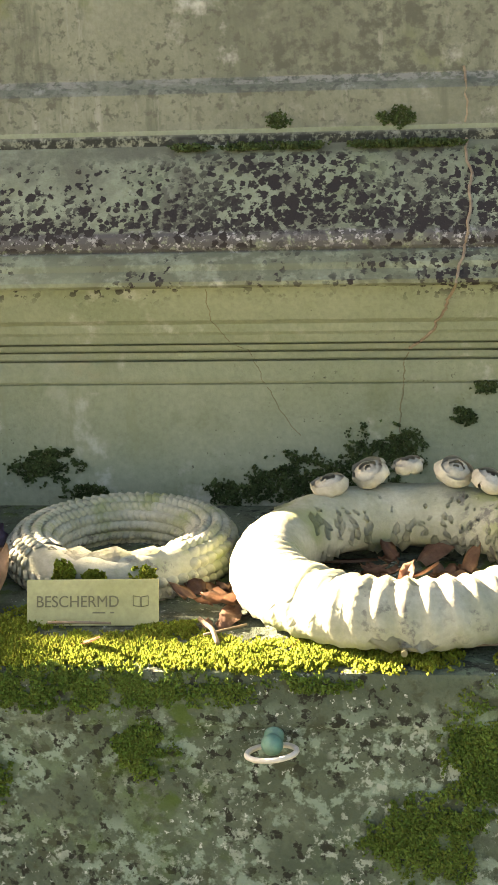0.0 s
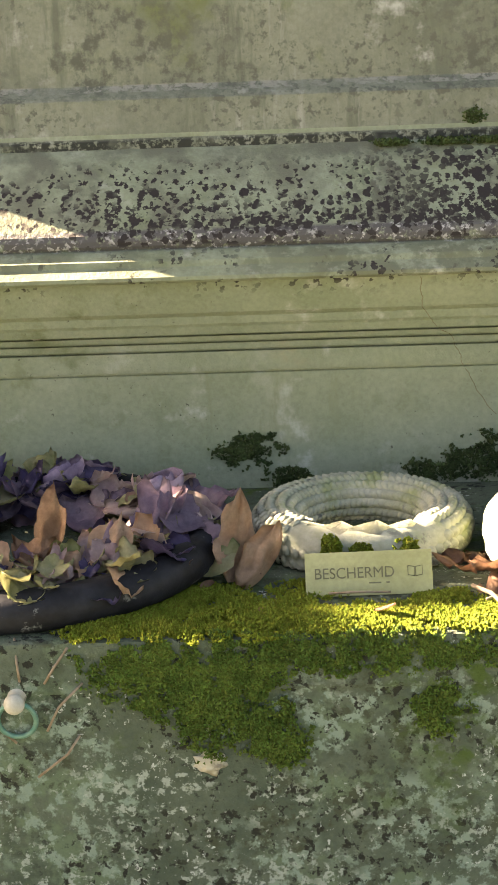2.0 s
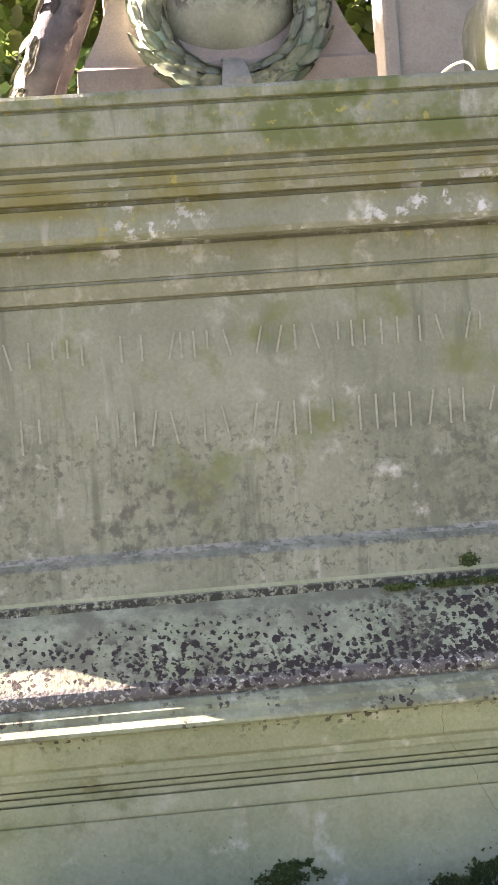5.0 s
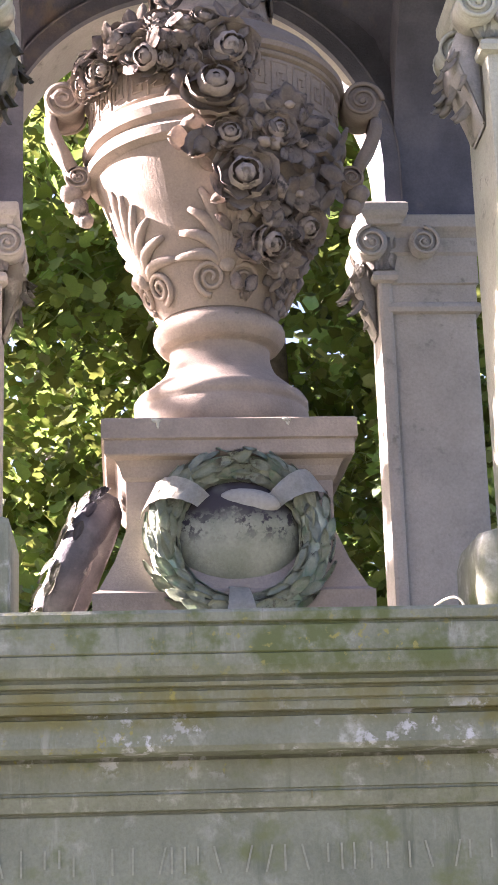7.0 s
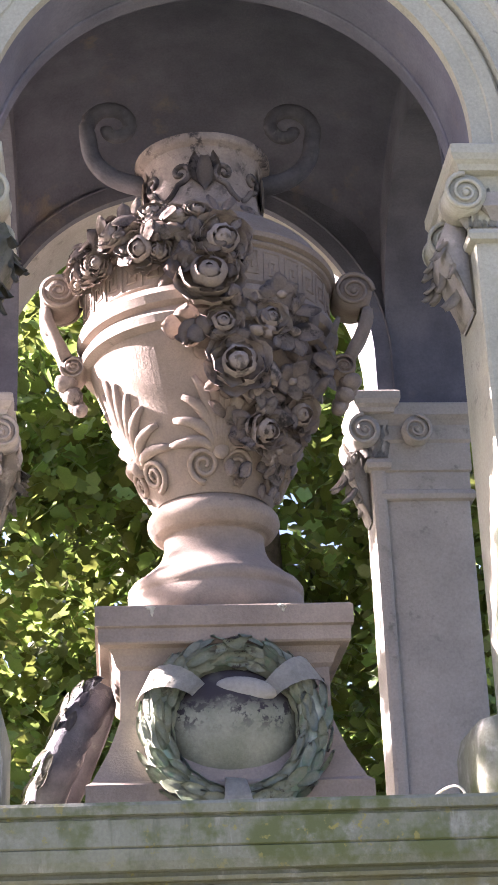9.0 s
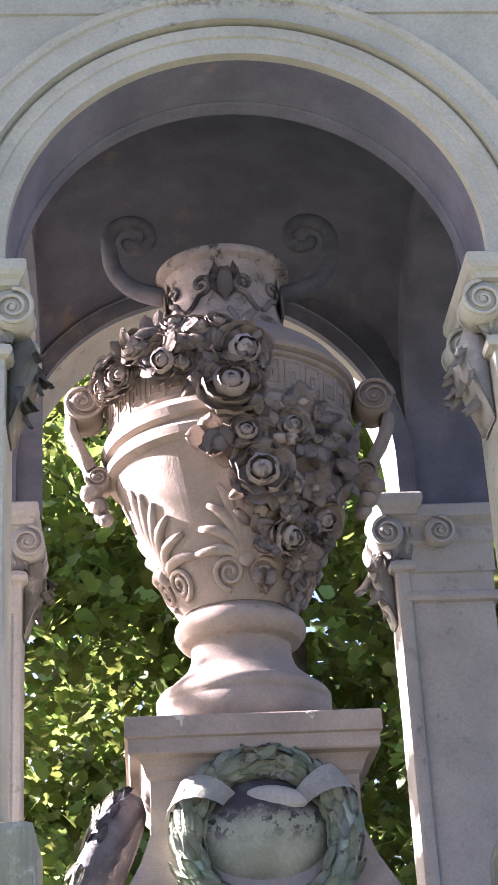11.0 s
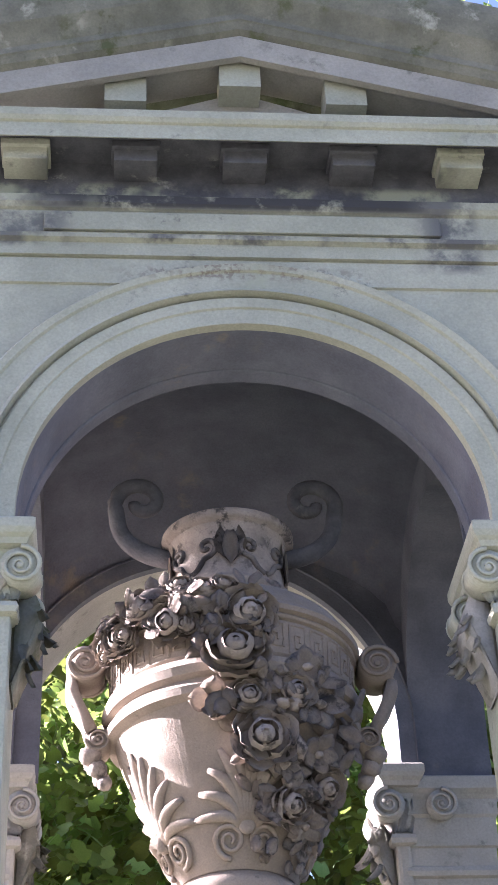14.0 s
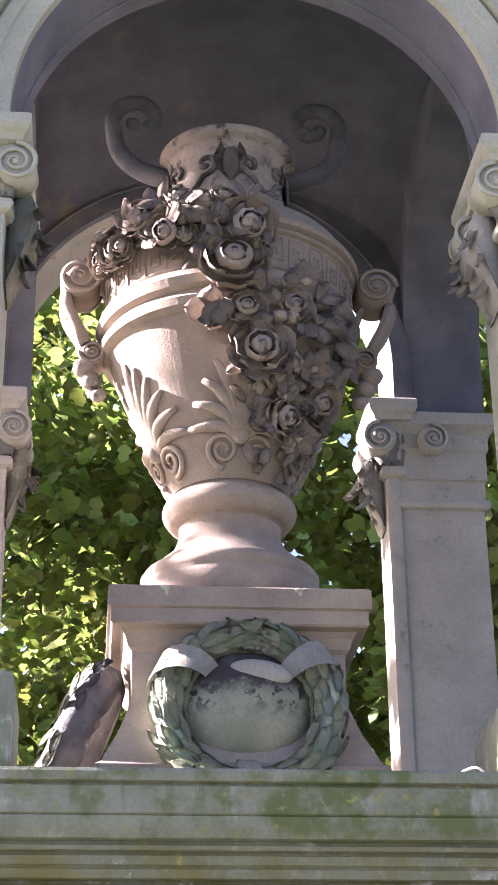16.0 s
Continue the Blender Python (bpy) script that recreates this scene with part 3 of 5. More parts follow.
def volute(y0, y1, cx, cz, r, sgn, start, material, parent, name="volute"):
    """A scroll with its axis along y: a solid drum with a raised spiral fillet on both cheeks."""
    b = bmesh.new()
    o = [(cx + r * 0.97 * math.cos(2 * math.pi * i / 28), cz + r * 0.97 * math.sin(2 * math.pi * i / 28)) for i in range(28)]
    prism(o, y1 - y0, Matrix(((1, 0, 0, 0), (0, 0, 1, y0), (0, 1, 0, 0), (0, 0, 0, 1))), b)
    for y, s in ((y0, -1), (y1, 1)):
        pts = [(u, y + s * 0.004, v) for u, v in spiral(cx, cz, r, 2.2, sgn, start)]
        tube(pts, [r * 0.13 * (1 - 0.5 * i / len(pts)) for i in range(len(pts))], 6, b)
        blob(b, (cx, y, cz), r * 0.2, (1, 0.7, 1), 0.05, 1, 2)
    return part(name, b, material, parent, "carved stone scroll", smooth=True)


def pilaster(sx, y0, y1, cx, inner, zc, material, block, px):
    """The jamb pilaster of an arch with shaft, base and scrolled capital; the inner face looks at the opening."""
    s = sx
    xi, xo = cx + s * inner, cx + s * (px + 0.002)
    a, b_ = sorted((xi, xo))
    part("pilaster_shaft", boxed(a, b_, y0, y1, 2.5, zc - 0.22, 0.012), material, canopy, "sunlit pilaster shaft on the jamb")
    part("pilaster_base", around([(0, 2.36), (0.045, 2.36), (0.045, 2.40), (0.052, 2.41), (0.058, 2.43), (0.052, 2.45), (0.035, 2.46), (0.028, 2.475), (0.032, 2.49),
                                  (0.028, 2.51), (0.01, 2.52), (0.002, 2.54)], a, b_, y0, y1), material, canopy)
    cap = part("pilaster_capital", around([(0.0, zc - 0.235), (0.016, zc - 0.23), (0.02, zc - 0.215), (0.014, zc - 0.20), (0.002, zc - 0.195), (0.006, zc - 0.12), (0.02, zc - 0.06), (0.03, zc - 0.03)],
                                          a, b_, y0, y1), material, canopy, "composite capital with scrolls and leaves")
    part("abacus", around([(0.015, zc - 0.05), (0.035, zc - 0.045), (0.04, zc - 0.03), (0.05, zc - 0.02), (0.056, zc - 0.005), (0.056, zc + 0.02), (0.048, zc + 0.028)],
                          a, b_, y0 - 0.01, y1), material, cap)
    vx = xi - s * 0.02
    volute(y0 - 0.035, y0 + 0.05, vx, zc - 0.105, 0.055, s, math.pi / 2, material, cap)
    volute(y1 - 0.05, y1 + 0.03, vx, zc - 0.105, 0.055, s, math.pi / 2, material, cap)
    volute(y0 - 0.035, y0 + 0.05, cx + s * (px + 0.11), zc - 0.105, 0.05, -s, math.pi / 2, material, cap)
    # drooping leaf bracket on the inner face, and leaves round the bell
    b = bmesh.new()
    prof = [(0.0, -0.10), (0.05, -0.11), (0.08, -0.15), (0.094, -0.20), (0.088, -0.25), (0.06, -0.29), (0.036, -0.34), (0.014, -0.40), (0.0, -0.41)]
    o = [(xi - s * u * 0.82, zc + v) for u, v in prof]
    prism(o, (y1 - y0) * 0.55, Matrix(((1, 0, 0, 0), (0, 0, 1, y0 + (y1 - y0) * 0.2), (0, 1, 0, 0), (0, 0, 0, 1))), b)
    bmesh.ops.bevel(b, geom=list(b.edges), offset=0.008, segments=2, affect="EDGES")
    # left bracket dark, right pale: shade and sunlight put into the stone colour
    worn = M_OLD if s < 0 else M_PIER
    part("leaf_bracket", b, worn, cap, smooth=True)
    rr = random.Random(int(100 * (y0 + s)))
    for k in range(14):
        b = bmesh.new()
        v = rr.uniform(-0.33, -0.11)
        u = float(np.interp(-v, [-p[1] for p in prof], [p[0] for p in prof])) * 0.82
        p = Vector((xi - s * (u + 0.002), y0 + (y1 - y0) * rr.uniform(0.12, 0.8), zc + v))
        petal(b, facing(p, (-s, rr.uniform(-0.9, 0.2), rr.uniform(-0.1, 0.5)), math.pi + rr.uniform(-0.7, 0.7)), rr.uniform(0.045, 0.08), 0.042, -0.3, 0.3)
        bmesh.ops.solidify(b, geom=b.faces[:], thickness=0.008)
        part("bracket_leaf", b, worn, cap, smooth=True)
    for k in range(7):
        b = bmesh.new()
        t = k / 6
        p = Vector((xi + (xo - xi) * t - s * 0.012 * (1 - t), y0 - 0.008, zc - 0.19))
        petal(b, facing(p, (-s * 0.35 * (1 - t), -1, 0.25)) @ Matrix.Rotation(rr.uniform(-0.25, 0.25), 4, "Z"), 0.105, 0.042, -0.25, 0.35)
        bmesh.ops.solidify(b, geom=b.faces[:], thickness=0.008)
        part("acanthus_leaf", b, material, cap, smooth=True)
    if block == 1:
        part("pilaster_block", boxed(xo, xi + 0.082, y0 - 0.078, y1, 2.36, 2.60, 0.02), M_DIE, canopy, "mossy corner block")
    if block == 2:
        part("pilaster_block", boxed(xi - 0.115, xo, y0 - 0.05, y1 + 0.02, 2.36, 2.575, 0.06), M_DIE, canopy, "worn rounded corner block", smooth=True)


for sx in (-1, 1):
    pilaster(sx, FY - 0.012, FY + 0.262, CA, 0.622 if sx > 0 else 0.637, 4.03, M_CANOPY, 1 if sx < 0 else 2, 0.69)
    pilaster(sx, BY - 0.285, BY - 0.12, CB, 0.60 if sx > 0 else 0.62, 3.94, M_PIER, False, 0.645)

# entablature
ENTX = (CA - SX - 0.002, CA + SX + 0.002, FY, BY)
ent = [(-0.002, 4.905), (0.008, 4.909), (0.008, 5.001), (-0.004, 5.003), (-0.004, 5.011), (0.014, 5.013), (0.014, 5.06), (0.03, 5.068), (0.032, 5.083), (0.014, 5.09), (0.014, 5.185), (0.024, 5.191),
       (0.034, 5.205), (0.036, 5.232), (0.012, 5.24)]
part("architrave", around(ent, *ENTX, cap=False), M_CANOPY, canopy, "moulded architrave and stained frieze")
part("bracket_course", around([(0.012, 5.24), (0.012, 5.382), (0.155, 5.386)], *ENTX, cap=False), M_STAIN_SHADE, canopy, "darker recess behind the brackets")
part("cornice", around([(0.155, 5.386), (0.158, 5.350), (0.166, 5.346), (0.168, 5.40), (0.176, 5.404), (0.184, 5.418), (0.186, 5.445), (0.17, 5.455), (-0.3, 5.48)], *ENTX, cap=False), M_CANOPY, canopy, "projecting cornice")
for i in range(-3, 4):
    x = -0.014 + 0.333 * i
    if abs(x - CA) < SX + 0.1:
        b = boxed(x - 0.066, x + 0.066, FY - 0.105, FY - 0.006, 5.312, 5.383, 0.004)
        box(b, x - 0.074, x + 0.074, FY - 0.118, FY - 0.007, 5.357, 5.3835, 0.003)
        part("modillion", b, M_CANOPY if abs(i) >= 2 else M_STAIN_SHADE, canopy, "block bracket under the cornice")

part("frieze_panel", boxed(CA - 0.60, CA + 0.60, FY - 0.026, FY - 0.01, 5.102, 5.172, 0.004), M_CANOPY, canopy, "pale plain frieze panel")

# pediment: tympanum, raking cornice with small brackets, roof
SL = 0.262
AP = 5.762
tym = [(CA - 0.95, 5.455), (CA + 0.95, 5.455), (CA, 5.455 + 0.95 * SL)]
part("tympanum", prism(tym, 0.2, Matrix(((1, 0, 0, 0), (0, 0, 1, FY + 0.01), (0, 1, 0, 0), (0, 0, 0, 1)))), M_STAIN_SHADE, canopy)
part("tympanum_panel", prism([(CA - 0.28, 5.60), (CA + 0.28, 5.60), (CA, 5.70)], 0.05, Matrix(((1, 0, 0, 0), (0, 0, 1, FY - 0.02), (0, 1, 0, 0), (0, 0, 0, 1)))), M_PIER, canopy)
for s in (-1, 1):
    b = bmesh.new()
    rows = [[b.verts.new((CA + s * x, FY - d, AP + v - SL * x)) for d, v in ((-0.02, 0.0), (0.12, -0.005), (0.125, -0.03), (0.15, -0.03), (0.155, 0.058), (-0.02, 0.058))] for x in (0, 1.12)]
    for i in range(6):
        b.faces.new((rows[0][i], rows[0][(i + 1) % 6], rows[1][(i + 1) % 6], rows[1][i]))
    b.faces.new(rows[1])
    part("raking_fascia", b, M_PIER, canopy, "pale lower band of the sloping cornice")
    prof = [(-0.02, 0.06), (0.152, 0.06), (0.17, 0.075), (0.18, 0.10), (0.185, 0.105), (0.185, 0.13), (0.20, 0.16), (0.225, 0.20), (0.24, 0.26), (0.245, 0.30), (0.245, 0.34), (-0.02, 0.36)]
    b = bmesh.new()
    rows = []
    for x in (0, 1.12):
        rows.append([b.verts.new((CA + s * x, FY - d, AP + v - SL * x)) for d, v in prof])
    n = len(prof)
    for i in range(n):
        b.faces.new((rows[0][i], rows[0][(i + 1) % n], rows[1][(i + 1) % n], rows[1][i]))
    b.faces.new(rows[1])
    part("raking_cornice", b, M_OLD, canopy, "sloping cornice of the pediment")
    part("roof_slope", prism([(CA, AP + 0.37), (CA + s * 1.14, AP + 0.37 - SL * 1.14), (CA + s * 1.14, AP + 0.30 - SL * 1.14), (CA, AP + 0.30)], 1.95,
                             Matrix(((1, 0, 0, 0), (0, 0, 1, FY - 0.20), (0, 1, 0, 0), (0, 0, 0, 1)))), M_SLAB, canopy, "mossy stone roof slope")
for x in (-0.36, 0.0, 0.333):
    z = AP - SL * abs(x)
    b = bmesh.new()
    o = [(CA + x - 0.065, z - 0.106 + (0 if x else -0.017)), (CA + x + 0.065, z - 0.106 + (0 if x else -0.017)), (CA + x + 0.065, z - SL * 0.065 * (1 if x >= 0 else -1)), (CA + x, z - 0.0), (CA + x - 0.065, z + SL * 0.065 * (1 if x > 0 else -1))]
    prism(o, 0.115, Matrix(((1, 0, 0, 0), (0, 0, 1, FY - 0.11), (0, 1, 0, 0), (0, 0, 0, 1))), b)
    part("pediment_bracket", b, M_CANOPY, canopy)

# vault inside: a shallow sail vault with groin edges, and the upper inside walls
b = bmesh.new()
N = 24
g = []
for i in range(N + 1):
    row = []
    for j in range(N + 1):
        u, v = i / N * 2 - 1, j / N * 2 - 1
        z = 4.42 + 0.55 * math.sqrt(max(0, 1 - 0.5 * (u * u + v * v)))
        row.append(b.verts.new((CA + u * (SX - 0.255), (FY + BY) / 2 + v * ((BY - FY) / 2 - 0.25), z)))
    g.append(row)
for i in range(N):
    for j in range(N):
        b.faces.new((g[i][j], g[i][j + 1], g[i + 1][j + 1], g[i + 1][j]))
bmesh.ops.solidify(b, geom=b.faces[:], thickness=-0.05)
part("vault", b, M_INNER_SHADE, canopy, "stone vault with its inner shade put into the colour", smooth=True)

# ---- urn pedestal ----
ped = thing("urn_pedestal", (-0.05, 4.23, 2.36), "square grey-pink stone pedestal carrying the urn", "pedestal")
Px0, Px1, Py0, Py1 = -0.315, 0.211, 3.968, 4.49
part("body", around([(0.085, 2.355), (0.085, 2.49), (0.07, 2.50), (0.055, 2.53), (0.03, 2.58), (0.012, 2.63), (0.002, 2.66), (0, 2.68), (0, 2.79), (0.01, 2.80), (0.018, 2.825), (0.028, 2.84)], Px0, Px1, Py0, Py1), M_URN, ped)
part("cap_slab", around([(0.02, 2.838), (0.05, 2.845), (0.054, 2.85), (0.054, 2.885), (0.062, 2.889), (0.062, 2.938), (0.056, 2.943)], Px0, Px1, Py0, Py1), M_URN, ped, "moulded top slab")
b = bmesh.new()
blob(b, (-0.04, 3.955, 2.645), 1, (0.165, 0.075, 0.15), 0.03, 2, 3)
b2 = bmesh.new()
blob(b2, (-0.005, 3.902, 2.722), 1, (0.078, 0.018, 0.03), 0.05, 2, 3, Matrix.Rotation(radians(8), 4, "Y"))
part("boss_oval", b2, M_PIER, ped, "pale smooth oval", smooth=True)
part("oval_boss", b, M_BOSS, ped, "smooth oval boss", smooth=True)

# ---- urn ----
UX, UY = -0.053, 4.22
urn = thing("stone_urn", (UX, UY, 2.943), "carved pale stone urn with a flower garland and scroll handles", "urn")


def smooth_profile(pts, n=6):
    out = []
    for k in range(len(pts) - 1):
        p0, p1, p2, p3 = pts[max(k - 1, 0)], pts[k], pts[k + 1], pts[min(k + 2, len(pts) - 1)]
        for i in range(n):
            t = i / n
            out.append(tuple(0.5 * (2 * b1 + (c - a) * t + (2 * a - 5 * b1 + 4 * c - d) * t * t + (3 * b1 - a - 3 * c + d) * t ** 3) for a, b1, c, d in zip(p0, p1, p2, p3)))
    return out + [pts[-1]]


foot = [(0.0, 2.943), (0.238, 2.943), (0.238, 3.035), (0.232, 3.043), (0.238, 3.05), (0.238, 3.07), (0.228, 3.085)] + smooth_profile([(0.216, 3.092), (0.19, 3.115), (0.155, 3.15), (0.139, 3.19), (0.138, 3.225)]) + \
    [(0.15, 3.228)] + smooth_profile([(0.165, 3.235), (0.181, 3.26), (0.18, 3.285), (0.168, 3.302)]) + [(0.155, 3.305), (0.155, 3.318), (0, 3.318)]
part("foot", lathe(foot, UX, UY, 72), M_URN, urn, "turned foot with rounded rings", smooth=True)
BODY = smooth_profile([(0.158, 3.316), (0.187, 3.37), (0.219, 3.44), (0.261, 3.54), (0.297, 3.63), (0.324, 3.70), (0.336, 3.745)], 5)
part("bowl", lathe([(0, 3.316)] + BODY + [(0.344, 3.747), (0.362, 3.756), (0.366, 3.778), (0.354, 3.794), (0.350, 3.804), (0.368, 3.814), (0.376, 3.838), (0.368, 3.860), (0.352, 3.869), (0.346, 3.872)], UX, UY, 96), M_URN, urn, smooth=False)
part("band", lathe([(0.345, 3.872), (0.352, 3.882), (0.355, 3.98), (0.352, 3.988), (0.362, 3.993), (0.366, 4.0), (0.36, 4.008), (0.374, 4.014), (0.378, 4.028), (0.37, 4.042), (0.35, 4.05)], UX, UY, 96), M_URN, urn, "band with a key pattern")
SHO = smooth_profile([(0.352, 4.05), (0.345, 4.075), (0.32, 4.11), (0.27, 4.15), (0.215, 4.18), (0.19, 4.20)])
part("shoulder", lathe(SHO + [(0.186, 4.204), (0.196, 4.212), (0.196, 4.224), (0.184, 4.23)], UX, UY, 72), M_URN, urn, smooth=True)
part("neck", lathe(smooth_profile([(0.184, 4.23), (0.172, 4.25), (0.168, 4.31), (0.172, 4.385), (0.182, 4.425)]) + [(0.196, 4.429), (0.203, 4.44), (0.203, 4.457), (0.19, 4.465), (0, 4.465)], UX, UY, 72), M_URNDARK, urn, "neck with dark scrolls standing for shaded cut-outs", smooth=True)


def on_urn(a, z, off=0.0):
    """A place on the urn's side: a, the turn from the front (negative to the left), and the height; with its normal."""
    table = BODY + [(0.352, 3.872), (0.355, 3.98), (0.375, 4.03)] + SHO + [(0.17, 4.25), (0.17, 4.42)]
    zs = [t[1] for t in table]
    r = float(np.interp(z, zs, [t[0] for t in table]))
    dr = float(np.interp(z + 0.02, zs, [t[0] for t in table])) - float(np.interp(z - 0.02, zs, [t[0] for t in table]))
    nrm = Vector((math.sin(a), -math.cos(a), -dr / 0.04)).normalized()
    return Vector((UX + r * math.sin(a), UY - r * math.cos(a), z)) + nrm * off, nrm


# key pattern: raised fillets on the band
key = [(0, 0), (0, 1), (0.85, 1), (0.85, 0.2), (0.3, 0.2), (0.3, 0.65), (0.58, 0.65), (0.58, 0.42)]
for k in range(18):
    a0 = -1.75 + k * 0.196
    pts = []
    for u, v in key:
        p, nrm = on_urn(a0 + u * 0.165, 3.886 + v * 0.088, 0.0)
        pts.append(p)
    part("key_fret", tube(pts, 0.0042, 4), M_URN, urn)

# palmettes: fans of ribs with two scrolls at the root
for ac in (-1.2, 0.06, 1.25, -2.5, 2.45):
    for k in range(11):
        f = (k - 5) / 5
        top = 3.675 - 0.20 * abs(f) ** 1.5
        pts, rad = [], []
        for i in range(7):
            t = i / 6
            p, nrm = on_urn(ac + f * (0.10 + 0.56 * t * (0.4 + 0.6 * t)), 3.415 + (top - 3.415) * (t ** (0.85 if abs(f) < 0.6 else 0.65)) - 0.035 * abs(f) * t * t, 0.003)
            pts.append(p)
            rad.append(0.006 + 0.0125 * math.sin(math.pi * min(1, t * 0.85 + 0.1)))
        part("palmette_rib", tube(pts, rad, 7), M_URN, urn, smooth=True)
    for s in (-1, 1):
        b = bmesh.new()
        c = []
        for i in range(30):
            q = 0.045 * (1 - i / 34)
            th = -math.pi / 2 + s * i * 0.42
            p, nrm = on_urn(ac + s * 0.22 + q * math.cos(th) / 0.2, 3.385 + q * math.sin(th), 0.005)
            c.append(p)
        tube(c, [0.009 - 0.004 * i / 30 for i in range(30)], 6, b)
        part("palmette_scroll", b, M_URN, urn, smooth=True)
    b = bmesh.new()
    p, nrm = on_urn(ac, 3.425, 0.004)
    blob(b, p, 0.026, (1, 0.5, 1.3), 0.05, 1)
    part("palmette_heart", b, M_URN, urn, smooth=True)

# neck reliefs: scrolls and a hanging leaf; dark stone stands for shade in the cut-outs
for ac in (-0.75, 0.62, -2.0, 1.9):
    for s in (-1, 1):
        c = []
        for i in range(36):
            t = i / 35
            if t < 0.45:
                a, z = ac + s * (0.02 + 0.55 * t), 4.258 + 0.02 * t + 0.19 * t * t
            else:
                q = 0.036 * (1 - (t - 0.45) / 0.62)
                th = -math.pi / 2 + (t - 0.45) * 13
                a, z = ac + s * (0.30 + q * math.cos(th) / 0.17), 4.342 + q * math.sin(th)
            c.append(on_urn(a, z, 0.002)[0])
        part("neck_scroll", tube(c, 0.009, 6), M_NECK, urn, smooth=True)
for ac in (-0.02, 1.3, -1.45):
    b = bmesh.new()
    p, nrm = on_urn(ac, 4.42, 0.001)
    petal(b, facing(p, nrm) @ Matrix.Rotation(math.pi, 4, "Z"), 0.14, 0.10, 0.05, 0.0)
    bmesh.ops.solidify(b, geom=b.faces[:], thickness=0.006)
    part("neck_hollow_sheet", b, M_NECK, urn, "dark sheet standing for the hollow round the leaf", smooth=True)
    b = bmesh.new()
    p, nrm = on_urn(ac, 4.392, 0.007)
    petal(b, facing(p, nrm) @ Matrix.Rotation(math.pi, 4, "Z"), 0.12, 0.05, 0.1, 0.0)
    bmesh.ops.solidify(b, geom=b.faces[:], thickness=0.01)
    part("neck_leaf", b, M_URN, urn, smooth=True)


def s_handle(s, name="handle"):
    """The lower scroll handle: an S-shaped strap with two rolled ends."""
    hx = UX + s * 0.405
    b = bmesh.new()
    y0, y1 = UY - 0.045, UY + 0.045
    h = part(name, boxed(min(UX + s * 0.33, hx), max(UX + s * 0.33, hx), y0 + 0.02, y1 - 0.02, 3.750, 3.800, 0.01), M_URN, urn, "scrolled side handle")
    volute(y0 - 0.01, y1 + 0.01, UX + s * 0.425, 4.000, 0.058, s, 0, M_URN, h, "scroll")
    volute(y0, y1, UX + s * 0.385, 3.755, 0.036, -s, math.pi, M_URN, h, "scroll")
    pts = [(UX + s * (0.425 + 0.055), 3.955), (UX + s * 0.482, 3.910), (UX + s * 0.462, 3.860), (UX + s * 0.435, 3.820), (UX + s * 0.42, 3.790), (UX + s * 0.42, 3.760)]
    o = pts + [(p[0] - s * 0.035, p[1]) for p in pts[::-1]]
    prism(o, y1 - y0, Matrix(((1, 0, 0, 0), (0, 0, 1, y0), (0, 1, 0, 0), (0, 0, 0, 1))), b)
    bmesh.ops.bevel(b, geom=list(b.edges), offset=0.006, segments=2, affect="EDGES")
    part("strap", b, M_URN, h, smooth=True)
    b = bmesh.new()
    for k in range(5):
        blob(b, (UX + s * (0.405 - 0.01 * k), UY + 0.02 * (k % 2) - 0.02, 3.715 - 0.022 * k), 0.034 - 0.003 * k, (1, 1, 0.9), 0.3, k)
    part("leaf_knob", b, M_URNDARK, h, smooth=True)


s_handle(-1)
s_handle(1)
for s in (-1, 1):
    pts = []
    for i in range(40):
        t = i / 39
        if t < 0.5:
            u = t / 0.5
            pts.append((UX + s * (0.17 + 0.17 * math.sin(u * math.pi / 2)), UY + 0.02, 4.405 + 0.15 * u * u + 0.02 * u))
        else:
            u = (t - 0.5) / 0.5
            th = -0.5 + u * 6.5
            q = 0.085 * (1 - 0.75 * u)
            pts.append((UX + s * (0.34 - 0.085 * math.cos(-0.5) + q * math.cos(th)), UY + 0.02, 4.62 + q * math.sin(th)))
    # the shadow round these handles is put in as dark stone
    part("neck_handle", tube(pts, [0.032 - 0.012 * i / 39 for i in range(40)], 10), M_STAIN_SHADE, urn, "curled handle at the neck, its shadow painted dark", smooth=True)


